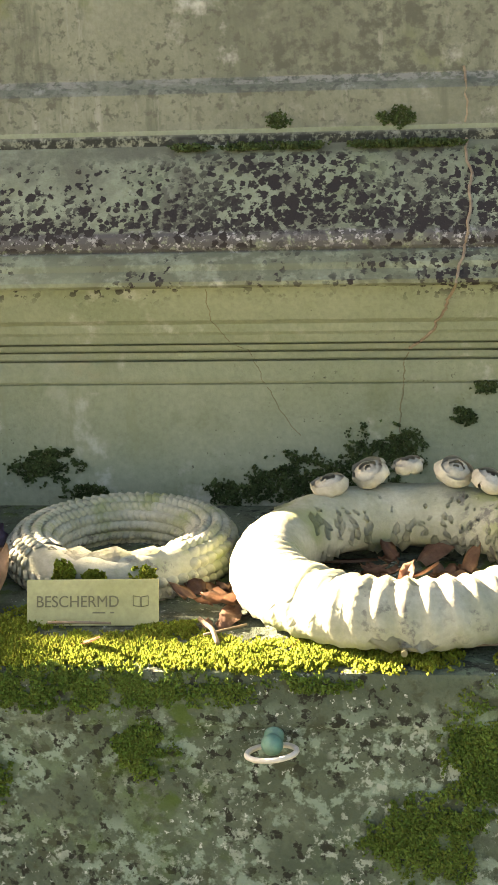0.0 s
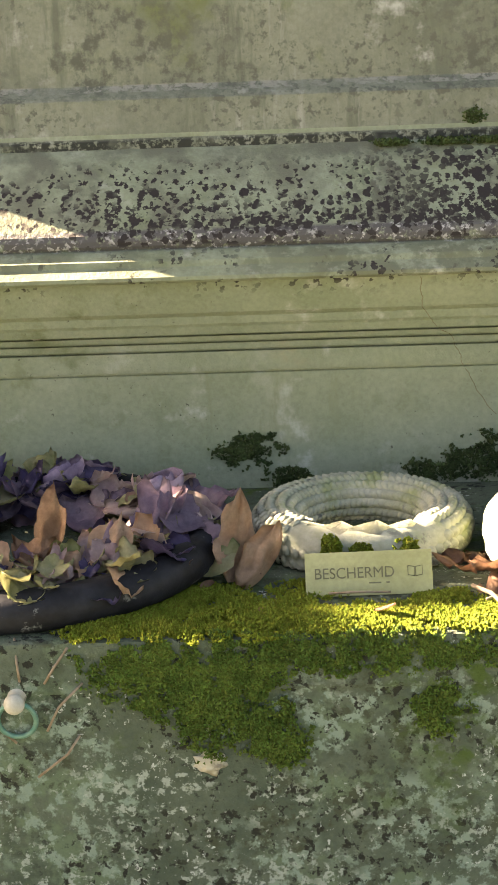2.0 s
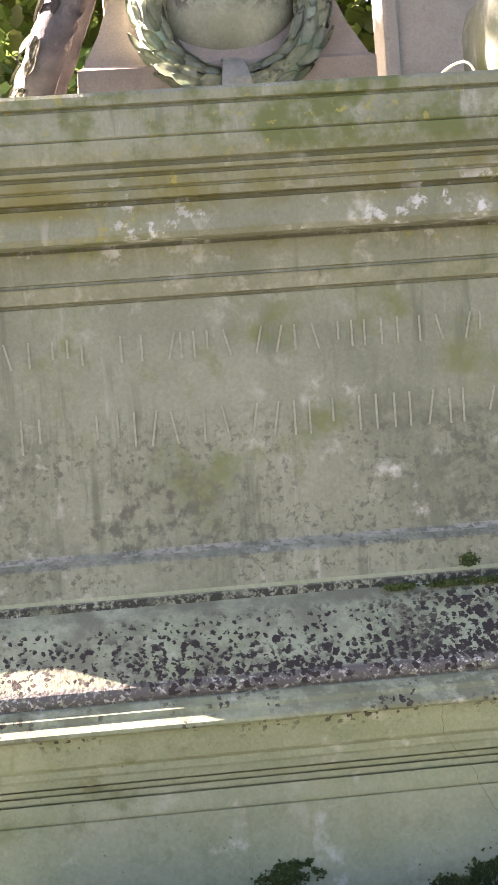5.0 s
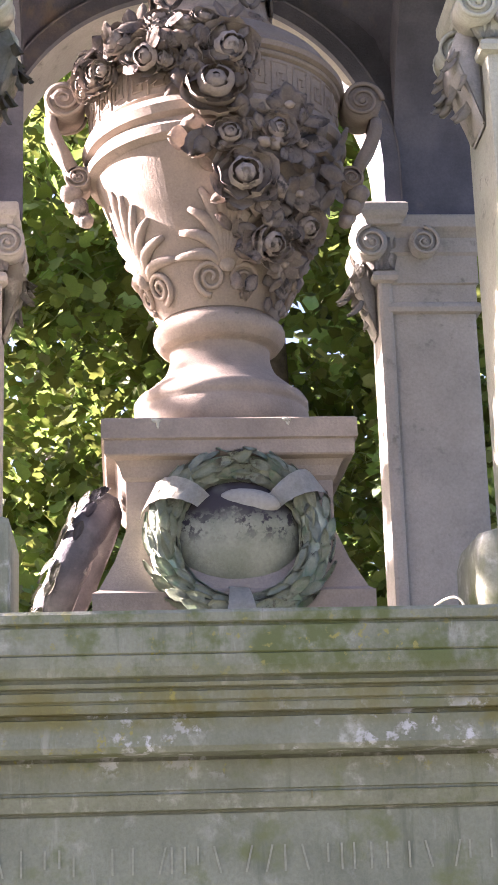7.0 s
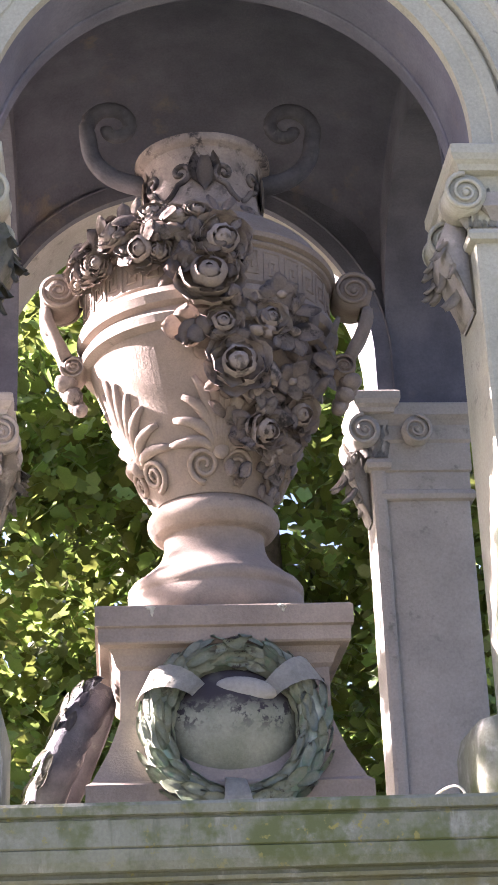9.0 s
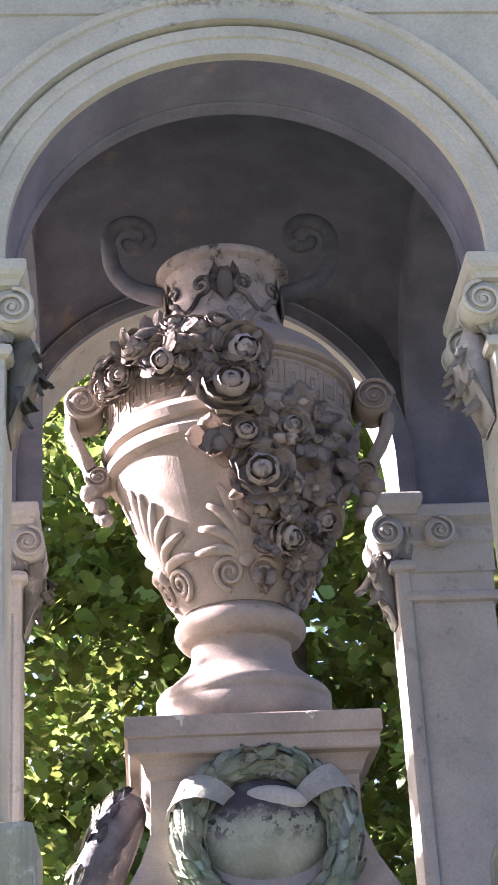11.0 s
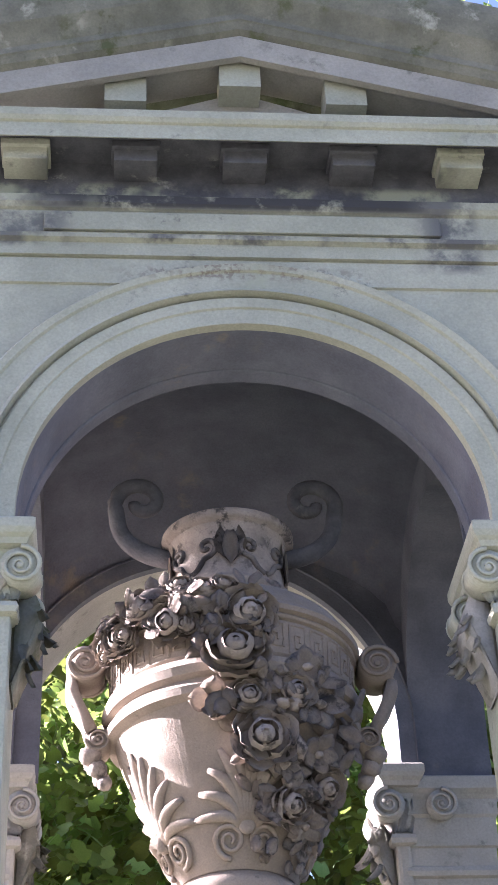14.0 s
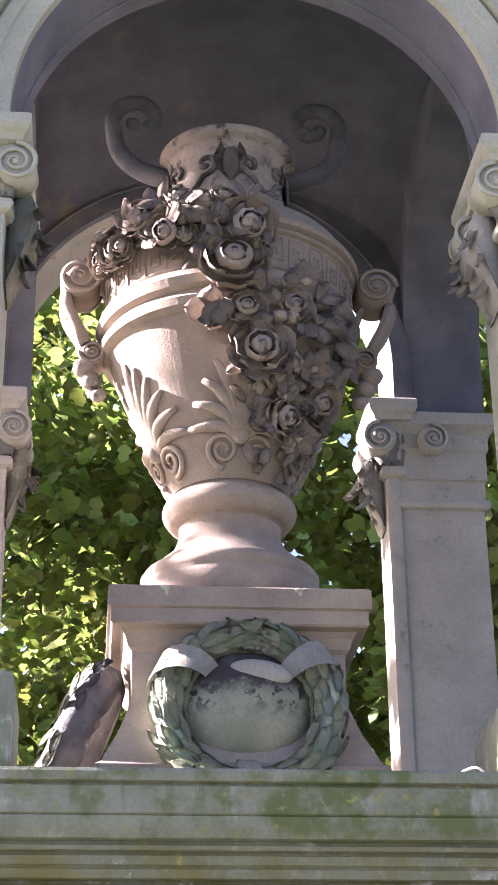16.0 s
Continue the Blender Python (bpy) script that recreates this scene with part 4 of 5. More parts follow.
def rose(name, p, nrm, r, material, parent, seed=0, rings=((0.34, 3, 0.35), (0.56, 4, 0.75), (0.82, 5, 1.15), (1.0, 6, 1.45)), label="", thick=0.05):
    """A rose: rings of cupped petals that open outwards and meet in one heart."""
    q = random.Random(seed)
    b = bmesh.new()
    m = facing(p, nrm, q.uniform(0, 6))
    blob(b, m @ Vector((0, 0, r * 0.34)), r * 0.24, (1, 1, 1.1), 0.15, seed, 1)
    for k, (f, n, opening) in enumerate(rings):
        for i in range(n):
            a0 = 2 * math.pi * (i + 0.37 * k) / n + q.uniform(-0.12, 0.12)
            half = math.pi / n * q.uniform(1.15, 1.4)
            op = opening + q.uniform(-0.12, 0.12)
            grid = []
            for u in range(5):
                t = u / 4
                pol = math.pi - (math.pi - op) * t
                row = []
                for w in range(6):
                    e = w / 5 * 2 - 1
                    lip = 0.1 * f * max(0, t - 0.7) / 0.3 * (1 - 0.5 * e * e)
                    edge = 1 - 0.12 * abs(e) ** 3 * t
                    rad = r * f * (math.sin(pol) * edge + lip) * (1 + 0.16 * noise.noise(Vector((seed + i, e * 2, t * 2 + k))))
                    a = a0 + half * e * (0.55 + 0.45 * t)
                    row.append(b.verts.new(m @ Vector((rad * math.cos(a), rad * math.sin(a), r * 0.22 + r * f * 0.55 * math.cos(pol) * (1 - 0.1 * e * e) + r * 0.3 * (1 - f)))) if u else b.verts.new(m @ Vector((0, 0, -0.1 * r))))
                grid.append(row)
            for u in range(4):
                for w in range(5):
                    if u:
                        b.faces.new((grid[u][w], grid[u][w + 1], grid[u + 1][w + 1], grid[u + 1][w]))
                    else:
                        b.faces.new((grid[0][0], grid[1][w + 1], grid[1][w]))
    bmesh.ops.remove_doubles(b, verts=b.verts, dist=r * 0.012)
    return part(name, b, material, parent, label, smooth=True)


def carved_leaf(p, nrm, size, material, parent, seed, name="garland_leaf"):
    q = random.Random(seed)
    b = bmesh.new()
    petal(b, facing(p, nrm, q.uniform(0, 6.28)) @ Matrix.Rotation(radians(q.uniform(5, 35)), 4, "X"), size, size * 0.7, -0.18, -0.2, 4, 4)
    bmesh.ops.solidify(b, geom=b.faces[:], thickness=size * 0.09)
    return part(name, b, material, parent, smooth=True)


def blossom(p, nrm, r, petals, material, parent, seed, cup, name="garland_flower"):
    """An open flower: a ring of broad wavy petals round a knobbed heart."""
    q = random.Random(seed)
    b = bmesh.new()
    m = facing(p, nrm, q.uniform(0, 6))
    for i in range(petals):
        mm = m @ Matrix.Rotation(2 * math.pi * i / petals + q.uniform(-0.12, 0.12), 4, "Z") @ Matrix.Rotation(cup + q.uniform(-0.15, 0.15), 4, "X")
        petal(b, mm, r * q.uniform(0.9, 1.15), r * 1.5 * 3.2 / petals, q.uniform(-0.25, 0.1), -0.3, 4, 4, 0.75)
    bmesh.ops.solidify(b, geom=b.faces[:], thickness=r * 0.08)
    blob(b, m @ Vector((0, 0, r * 0.12)), r * 0.24, (1, 1, 0.8), 0.4, seed, 2)
    return part(name, b, material, parent, smooth=True)


# the garland: from the left shoulder over the band and down to the lower right
roses = [(-0.04, 3.865, 0.085, 0.04), (0.05, 3.985, 0.072, 0.05), (-0.50, 3.985, 0.062, 0.05), (-0.26, 4.045, 0.05, 0.04), (-0.98, 4.0, 0.055, 0.04), (-0.74, 4.03, 0.05, 0.05), (-1.2, 4.01, 0.045, 0.03),
         (0.17, 3.635, 0.078, 0.07), (0.42, 3.76, 0.05, 0.04), (0.50, 3.48, 0.058, 0.05), (0.92, 3.55, 0.055, 0.04), (0.05, 3.735, 0.05, 0.04)]
for k, (a, z, r, off) in enumerate(roses):
    p, nrm = on_urn(a, z, off * 0.6)
    rose("garland_rose", p, nrm + Vector((0.35 * math.sin(k * 2.3), -0.3, 0.3 * math.cos(k * 1.7))), r * 1.12, M_URNDARK if k else M_URN, urn, k + 3)
grnd = random.Random(19)
for k in range(16):
    a = grnd.uniform(-1.25, 0.0)
    p, nrm = on_urn(a, grnd.uniform(3.95, 4.065), grnd.uniform(0.02, 0.045))
    rose("garland_rose", p, nrm + Vector((grnd.uniform(-0.4, 0.4), -0.3, grnd.uniform(-0.2, 0.5))), grnd.uniform(0.028, 0.045), M_URN if k % 2 else M_URNDARK, urn, 80 + k)
for k, (a, z, r, n, cup) in enumerate(((0.30, 3.72, 0.085, 5, 0.15), (-0.22, 3.73, 0.06, 4, 0.9), (0.62, 3.74, 0.075, 6, 0.5), (0.70, 3.62, 0.06, 5, 0.7), (0.38, 3.58, 0.055, 6, 0.6), (0.30, 3.47, 0.05, 5, 0.8),
                                       (0.75, 3.44, 0.055, 6, 0.5), (1.05, 3.68, 0.06, 5, 0.6), (-0.15, 4.0, 0.05, 5, 0.6), (-0.38, 4.04, 0.05, 6, 0.7), (-0.88, 4.07, 0.04, 5, 0.6), (-0.62, 4.07, 0.045, 5, 0.5), (-0.20, 3.90, 0.05, 3, 1.0), (0.5, 3.84, 0.06, 5, 0.5))):
    p, nrm = on_urn(a, z, 0.03)
    blossom(p, nrm + Vector((0.3 * math.sin(k * 1.9), -0.2, 0.3 * math.cos(k * 2.7))), r, n, M_URN if k in (0, 1, 12) else M_URNDARK, urn, 30 + k, cup)
grnd = random.Random(11)
for k in range(190):
    t = grnd.random()
    if t < 0.38:
        a = grnd.uniform(-1.3, 0.2)
        z = grnd.uniform(3.945 + 0.05 * (a < -0.4), 4.065)
    elif t < 0.52:
        a, z = grnd.uniform(-0.28, 0.3), grnd.uniform(3.68, 3.94)
    else:
        a = grnd.uniform(0.05, 1.15)
        z = grnd.uniform(3.38, 3.84) - 0.05 * a + (0.12 if a < 0.15 else 0)
    p, nrm = on_urn(a, z, grnd.uniform(0.005, 0.05) + (0.015 if z > 3.94 else 0))
    carved_leaf(p, nrm + Vector((grnd.uniform(-0.5, 0.5), 0, grnd.uniform(-0.5, 0.5))), grnd.uniform(0.035, 0.085), M_URNDARK if a > 0.1 or (z > 3.97 and k % 2) else M_URN, urn, k)
for k in range(16):
    a = grnd.uniform(0.15, 1.05)
    z = grnd.uniform(3.38, 3.8)
    p, nrm = on_urn(a, z, grnd.uniform(0.0, 0.04))
    b = bmesh.new()
    blob(b, p, grnd.uniform(0.014, 0.028), (1, 1, 1.2), 0.7, k)
    part("garland_bud", b, M_URNDARK, urn, smooth=True)

urn.scale.z = 0.965

# ---- wreaths round the urn's pedestal ----
def laurel(name, c, m, ring, tube_r, leaves, material, label, size, seed, ribbon=True, dark=False):
    """A laurel wreath of cast leaves laid in overlapping rows on a ring; m turns the ring's plane (x, y) into place;
    dark paints its shaded side.
    """
    q = random.Random(seed)
    w = thing(name, c, label, "wreath")
    M = Matrix.Translation(c) @ m
    n = 48
    part("ring", tube([M @ Vector((ring * math.cos(2 * math.pi * i / n), ring * math.sin(2 * math.pi * i / n), 0)) for i in range(n)], tube_r * 0.72, 8, closed=True), M_STAIN_SHADE if dark else material, w, smooth=True)
    for k in range(leaves):
        a = 2 * math.pi * k / leaves + q.uniform(-0.05, 0.05)
        row = (k % 5 - 2) * 0.62 + q.uniform(-0.15, 0.15)
        cen = Vector((ring * math.cos(a), ring * math.sin(a), 0))
        out = Vector((math.cos(a), math.sin(a), 0))
        nrm = (out * math.sin(row) + Vector((0, 0, 1)) * math.cos(row)).normalized()
        along = Vector((-math.sin(a), math.cos(a), 0)) * (1 if math.cos(a) > 0 else -1) + out * q.uniform(-0.35, 0.35) + nrm * 0.12
        side = along.cross(nrm).normalized()
        along = nrm.cross(side).normalized() + nrm * q.uniform(0.1, 0.3)
        mm = Matrix((side, along, nrm)).transposed().to_4x4()
        mm.translation = cen + nrm * tube_r * 0.7
        b = bmesh.new()
        petal(b, M @ mm, size * q.uniform(0.85, 1.2), size * 0.42, 0.22, -0.12, 4, 2)
        bmesh.ops.solidify(b, geom=b.faces[:], thickness=0.003)
        # leaves turned from the sun get their shade as darker stone
        part("laurel_leaf", b, M_STAIN_SHADE if dark and (M.to_3x3() @ nrm).x > -0.25 else material, w, smooth=True)
    if ribbon:
        for a, tw in ((2.5, 0.5), (0.7, -0.3), (-1.6, 0.1)):
            b = bmesh.new()
            rows = []
            for i in range(9):
                t = i / 8
                th = -1.7 + 3.4 * t
                row = []
                for s_ in (-1, 1):
                    aa = a + s_ * 0.17 + tw * (t - 0.5)
                    rr = ring + math.sin(th) * tube_r * 1.25
                    row.append(b.verts.new(M @ Vector((rr * math.cos(aa), rr * math.sin(aa), math.cos(th) * tube_r * 1.3))))
                rows.append(row)
            for r0, r1 in zip(rows, rows[1:]):
                b.faces.new((r0[0], r0[1], r1[1], r1[0]))
            bmesh.ops.solidify(b, geom=b.faces[:], thickness=0.004)
            part("ribbon", b, M_RIBBON, w, "pale ribbon band", smooth=True)
    return w


laurel("bronze_wreath", (-0.035, 3.91, 2.625), Matrix.Rotation(radians(82), 4, "X"), 0.192, 0.05, 120, M_BRONZE, "grey-green patinated laurel wreath leaning on the urn's pedestal", 0.068, 4)
laurel("stone_wreath", (-0.452, 4.22, 2.60), Matrix.Rotation(radians(-66), 4, "Y"), 0.19, 0.07, 120, M_OLD, "stone wreath leaning against the pedestal's side, its shaded side painted dark", 0.06, 9, False, True)

# a loose wire on the top edge
pts = [(0.36 + 0.09 * t + 0.0, 3.55 + 0.02 * math.sin(6 * t), 2.366 + 0.05 * math.sin(math.pi * min(1, t * 1.05)) ** 0.6 * (0.4 + 0.6 * t)) for t in [i / 12 for i in range(13)]]
pts += [(0.455, 3.55, 2.37), (0.448, 3.54, 2.362), (0.43, 3.53, 2.362)]
part("wire", tube(pts, 0.0028, 6), M_WIRE, label="thin pale bent wire lying on the stone edge", category="wire", smooth=True)

# ---- the ledge: wreaths, plate, handles ----
LZ = 0.627

# beaded wreath
W1 = Vector((0.117, 3.14, LZ))
w1 = thing("beaded_wreath", W1, "grey-white porcelain wreath of overlapping scales with moss", "wreath")
bm = bmesh.new()
R, r = 0.152, 0.042
U, V = 96, 20
rows = []
for i in range(U):
    a = 2 * math.pi * i / U
    row = []
    for j in range(V):
        p = 2 * math.pi * j / V
        rad = r * (0.86 if math.sin(p) < -0.5 else 1.0)
        row.append(bm.verts.new((W1.x + (R + rad * math.cos(p)) * math.cos(a), W1.y + (R + rad * math.cos(p)) * math.sin(a), LZ + 0.034 + rad * math.sin(p))))
    rows.append(row)
for i in range(U):
    for j in range(V):
        bm.faces.new((rows[i][j], rows[(i + 1) % U][j], rows[(i + 1) % U][(j + 1) % V], rows[i][(j + 1) % V]))
part("ring", bm, M_PORCELAIN, w1, smooth=True)
vs, fs = [], []
q = random.Random(2)
for i in range(64):
    for j in range(12):
        a = 2 * math.pi * (i + 0.5 * (j % 2)) / 64
        p = -0.9 + 4.9 * j / 11
        if 3.9 < a % (2 * math.pi) < 5.5 and p > 0.2:
            continue
        c = Vector((math.cos(a), math.sin(a), 0))
        nrm = c * math.cos(p) + Vector((0, 0, math.sin(p)))
        al = Vector((-math.sin(a), math.cos(a), 0))
        sd = nrm.cross(al)
        o = Vector((W1.x, W1.y, LZ + 0.034)) + c * R + nrm * (r + 0.0005)
        L, Wd = 0.0128, 0.0108
        k = len(vs)
        for e in range(8):
            u, v = math.cos(e * math.pi / 4), math.sin(e * math.pi / 4)
            vs.append(tuple(o + al * u * L + sd * v * Wd + nrm * (-0.004 + 0.0065 * max(0, u))))
        for e in range(8):
            u, v = 0.62 * math.cos(e * math.pi / 4), 0.62 * math.sin(e * math.pi / 4)
            vs.append(tuple(o + al * (u + 0.15) * L + sd * v * Wd + nrm * (0.0035 + 0.0055 * u)))
        vs.append(tuple(o + nrm * 0.0045 + al * 0.002))
        for e in range(8):
            f = (e + 1) % 8
            fs += [(k + e, k + f, k + 8 + f, k + 8 + e), (k + 8 + e, k + 8 + f, k + 16)]
raw("scale_cladding", vs, fs, M_PORCELAIN, w1, smooth=True, kind="stuff", label="rows of small porcelain scales")
# front cartouche and the bow at the back
bm = bmesh.new()
g = []
for i in range(13):
    a = radians(-135 + 90 * i / 12)
    row = []
    for j in range(5):
        t = j / 4
        rad = R + 0.043 - 0.04 * t + 0.012 * math.sin(math.pi * t)
        row.append(bm.verts.new((W1.x + rad * math.cos(a), W1.y + rad * math.sin(a), LZ + 0.008 + 0.078 * t * (0.72 + 0.28 * math.sin(math.pi * i / 12) ** 0.5) + 0.006 * math.sin(i * 2.1) * t)))
    g.append(row)
for i in range(12):
    for j in range(4):
        bm.faces.new((g[i][j], g[i + 1][j], g[i + 1][j + 1], g[i][j + 1]))
bmesh.ops.solidify(bm, geom=bm.faces[:], thickness=-0.012)
part("cartouche", bm, M_PORCELAIN, w1, "plain curved panel on the front", smooth=True)
bm = bmesh.new()
blob(bm, (W1.x - 0.03, W1.y + R, LZ + 0.045), 1, (0.07, 0.04, 0.034), 0.1, 3, 3)
part("bow", bm, M_PORCELAIN, w1, "smooth worn bow", smooth=True)

# fluted wreath with roses
W2 = Vector((0.605, 3.01, LZ))
w2 = thing("fluted_wreath", W2, "cream porcelain wreath with fluted ring and small roses", "wreath")
bm = bmesh.new()
R, r = 0.226, 0.06
U, V = 180, 24
rows = []
for i in range(U):
    a = 2 * math.pi * i / U
    row = []
    for j in range(V):
        p = 2 * math.pi * j / V
        back = max(0.0, math.sin(a) - 0.35)
        fl = 0.0042 * math.sin(46 * a + 4.0 * math.cos(p) + 3 * p + 2 * noise.noise(Vector((3 * math.cos(a), 3 * math.sin(a), 0)))) * (1 - min(1, back * 3)) * max(0.12, min(1, 0.5 - 1.2 * math.sin(a))) * (0.5 + 0.5 * max(0, math.sin(p + 0.6)))
        rad = r * (0.82 if math.sin(p) < -0.6 else 1.0) + fl + 0.004 * noise.noise(Vector((5 * math.cos(a), 5 * math.sin(a), p)))
        lift = 0.006 * max(0, math.sin(a))
        row.append(bm.verts.new((W2.x + (R + rad * math.cos(p)) * math.cos(a), W2.y + (R + rad * math.cos(p)) * math.sin(a), LZ + 0.051 + lift + rad * math.sin(p))))
    rows.append(row)
for i in range(U):
    for j in range(V):
        bm.faces.new((rows[i][j], rows[(i + 1) % U][j], rows[(i + 1) % U][(j + 1) % V], rows[i][(j + 1) % V]))
part("ring", bm, M_PORCELAIN, w2, smooth=True)
for k, (a, z) in enumerate(((126, 0.118), (107, 0.132), (91, 0.142), (72, 0.134), (56, 0.125), (38, 0.115))):
    aa = radians(a)
    p = (W2.x + (R + 0.005) * math.cos(aa), W2.y + (R + 0.005) * math.sin(aa), LZ + z)
    rose("rose", p, (0.3 * math.cos(aa) + 0.25 * math.sin(5 * k), -0.3 + 0.2 * math.cos(3 * k), 1), 0.034 if k != 2 else 0.028, M_ROSE, w2, 40 + k, rings=((0.5, 3, 0.3), (0.8, 4, 0.5), (1.0, 4, 0.85)), label="small porcelain rose")
q = random.Random(8)
for k in range(150):
    a = radians(q.uniform(25, 150))
    pp = q.uniform(0.9, 3.5)
    c = Vector((math.cos(a), math.sin(a), 0))
    nrm = c * math.cos(pp) + Vector((0, 0, math.sin(pp)))
    bm = bmesh.new()
    petal(bm, facing(W2 + c * R + nrm * r + Vector((0, 0, 0.053)), nrm, q.uniform(-0.8, 0.8) + math.pi) @ Matrix.Rotation(0.06, 4, "X"), 0.026, 0.022, -0.25, -0.1, 4, 4)
    bmesh.ops.solidify(bm, geom=bm.faces[:], thickness=0.003)
    part("porcelain_leaf", bm, M_PORCELAIN, w2, smooth=True)
# leaf ornament with a screw hole on the front
for s_ in (-1, 0, 1):
    bm = bmesh.new()
    petal(bm, facing((W2.x + 0.012 * s_, W2.y - R - r - 0.001, LZ + 0.03), (0, -1, 0.25)) @ Matrix.Rotation(-0.75 * s_, 4, "Z"), 0.10 if s_ == 0 else 0.115, 0.06, -0.08, -0.32, 8, 6)
    bmesh.ops.solidify(bm, geom=bm.faces[:], thickness=0.006)
    part("lily_leaf", bm, M_PORCELAIN, w2, smooth=True)
bm = bmesh.new()
bmesh.ops.create_cone(bm, cap_ends=True, segments=16, radius1=0.0048, radius2=0.0048, depth=0.012, matrix=Matrix.Translation((W2.x - 0.003, W2.y - R - r - 0.012, LZ + 0.028)) @ Matrix.Rotation(math.pi / 2, 4, "X"))
part("screw_hole", bm, M_INK, w2, "small dark screw hole")

# flower wreath on a dark ring
W3 = Vector((-0.47, 3.055, LZ))
w3 = thing("flower_wreath", W3, "faded purple artificial flower wreath on a dark ring", "wreath")
part("ring", tube([(W3.x + 0.315 * math.cos(2 * math.pi * i / 56), W3.y + 0.30 * math.sin(2 * math.pi * i / 56), LZ + 0.042 + 0.012 * math.cos(2 * math.pi * i / 56 - 0.5) - 0.005) for i in range(56)], 0.036, 12, closed=True), M_RUBBER, w3, "dark weathered ring", smooth=True)
q = random.Random(21)
for k in range(9):
    a = 2 * math.pi * k / 9 + q.uniform(-0.1, 0.1)
    rr = q.uniform(0.86, 1.0)
    back = 0.5 + 0.5 * math.sin(a)
    p = Vector((W3.x + 0.30 * rr * math.cos(a), W3.y + 0.285 * rr * math.sin(a), LZ + 0.06 + 0.02 * back + q.uniform(-0.01, 0.01)))
    if -2.0 < a - 2 * math.pi * (a > math.pi) < -0.9:
        continue
    rose("flower", p, (0.4 * math.cos(a) + q.uniform(-0.7, 0.7), 0.1 * math.sin(a) - 0.55 + q.uniform(-0.5, 0.5), 1), q.uniform(0.045, 0.06), q.choice((M_PURPLE, M_PURPLE, M_PINK)), w3, 60 + k,
         rings=((0.3, 3, 0.5), (0.65, 3, 0.95), (1.0, 4, 1.25)))


def crumpled(bm, m, length, width, q, rows=8, cols=7, point=0.82):
    """A withered petal or leaf: curved, folded along the middle and crumpled."""
    cup, curl, ph = q.uniform(-0.25, 0.3), q.uniform(-0.5, 0.5), q.uniform(0, 50)
    g = []
    for i in range(rows + 1):
        t = i / rows
        w = width * math.sin(math.pi * min(1, 0.1 + point * t)) ** (0.4 if point < 0.85 else 0.85)
        row = []
        for j in range(cols + 1):
            s_ = j / cols * 2 - 1
            n1 = noise.noise(Vector((s_ * 1.3 + ph, t * 2.2, ph))) * 0.30 + noise.noise(Vector((s_ * 3.6 + ph, t * 5.5, ph))) * 0.26
            row.append(bm.verts.new(m @ Vector((s_ * w / 2 * (1 + n1), t * length * (1 + 0.5 * n1), cup * width * s_ * s_ + curl * length * t * t + n1 * length * 0.75))))
        g.append(row)
    for i in range(rows):
        for j in range(cols):
            bm.faces.new((g[i][j], g[i][j + 1], g[i + 1][j + 1], g[i + 1][j]))
    bmesh.ops.solidify(bm, geom=bm.faces[:], thickness=0.0012)


for k in range(620):
    a = q.uniform(0, 2 * math.pi) if k % 3 else q.uniform(1.05, 1.95) * math.pi
    front = math.sin(a) < -0.3
    rr = q.uniform(0.72, 1.13 if math.cos(a) < -0.2 or not front else 1.02)
    hump = 0.012 * max(0, math.sin(a * 3 + 0.6)) if not front else 0.0
    p = Vector((W3.x + 0.30 * rr * math.cos(a), W3.y + 0.285 * rr * math.sin(a), LZ + q.uniform(0.04, 0.085) + hump - (0.02 if rr > 1.05 else 0)))
    big = q.uniform(0.032, 0.085) if not front else q.uniform(0.026, 0.066)
    bm = bmesh.new()
    crumpled(bm, facing(p, (q.uniform(-1, 1), q.uniform(-1.2, 0.4), 1.7), q.uniform(0, 6.28)), big, big * q.uniform(0.8, 1.5), q)
    part("withered_petal", bm, q.choice((M_FADED, M_FADED, M_VIOLET, M_PINK, M_PURPLE, M_FADED, M_TAN, M_PINK)) if front else q.choice((M_PURPLE, M_PINK, M_PINK, M_FADED, M_PURPLE) if math.cos(a) > 0.45 or math.cos(a) < -0.75 else (M_VIOLET, M_PURPLE, M_PURPLE, M_VIOLET, M_PURPLE, M_FADED)), w3, smooth=True)
for k, (x, y, z) in enumerate(((-0.40, 2.83, 0.70), (-0.36, 2.81, 0.69), (-0.33, 2.83, 0.70), (-0.42, 2.86, 0.71))):
    bm = bmesh.new()
    crumpled(bm, facing((x, y, z), (q.uniform(-0.5, 0.5), -0.55, 1), q.uniform(-0.8, 0.8)), 0.10, 0.07, q, 10, 7, 0.89)
    part("curled_leaf", bm, M_TAN if k in (1, 2) else M_DRY, w3, "curled orange-brown leaf", smooth=True)

# large dry leaves standing between the wreaths
for k, (x, y, tilt, spin, L) in enumerate(((-0.108, 2.935, 72, -0.12, 0.15), (-0.095, 2.912, 64, -0.55, 0.12))):
    bm = bmesh.new()
    crumpled(bm, Matrix.Translation((x, y, LZ + 0.004)) @ Matrix.Rotation(radians(tilt), 4, "X") @ Matrix.Rotation(spin, 4, "Z"), L, L * 0.44, random.Random(12 + k), 10, 7, 0.89)
    part("dry_leaf", bm, M_TAN, label="large curled tan dead leaf leaning on the wreath", category="leaf", group="dead leaves", smooth=True)

# brown leaf litter inside the fluted wreath and between the wreaths
lq = random.Random(91)
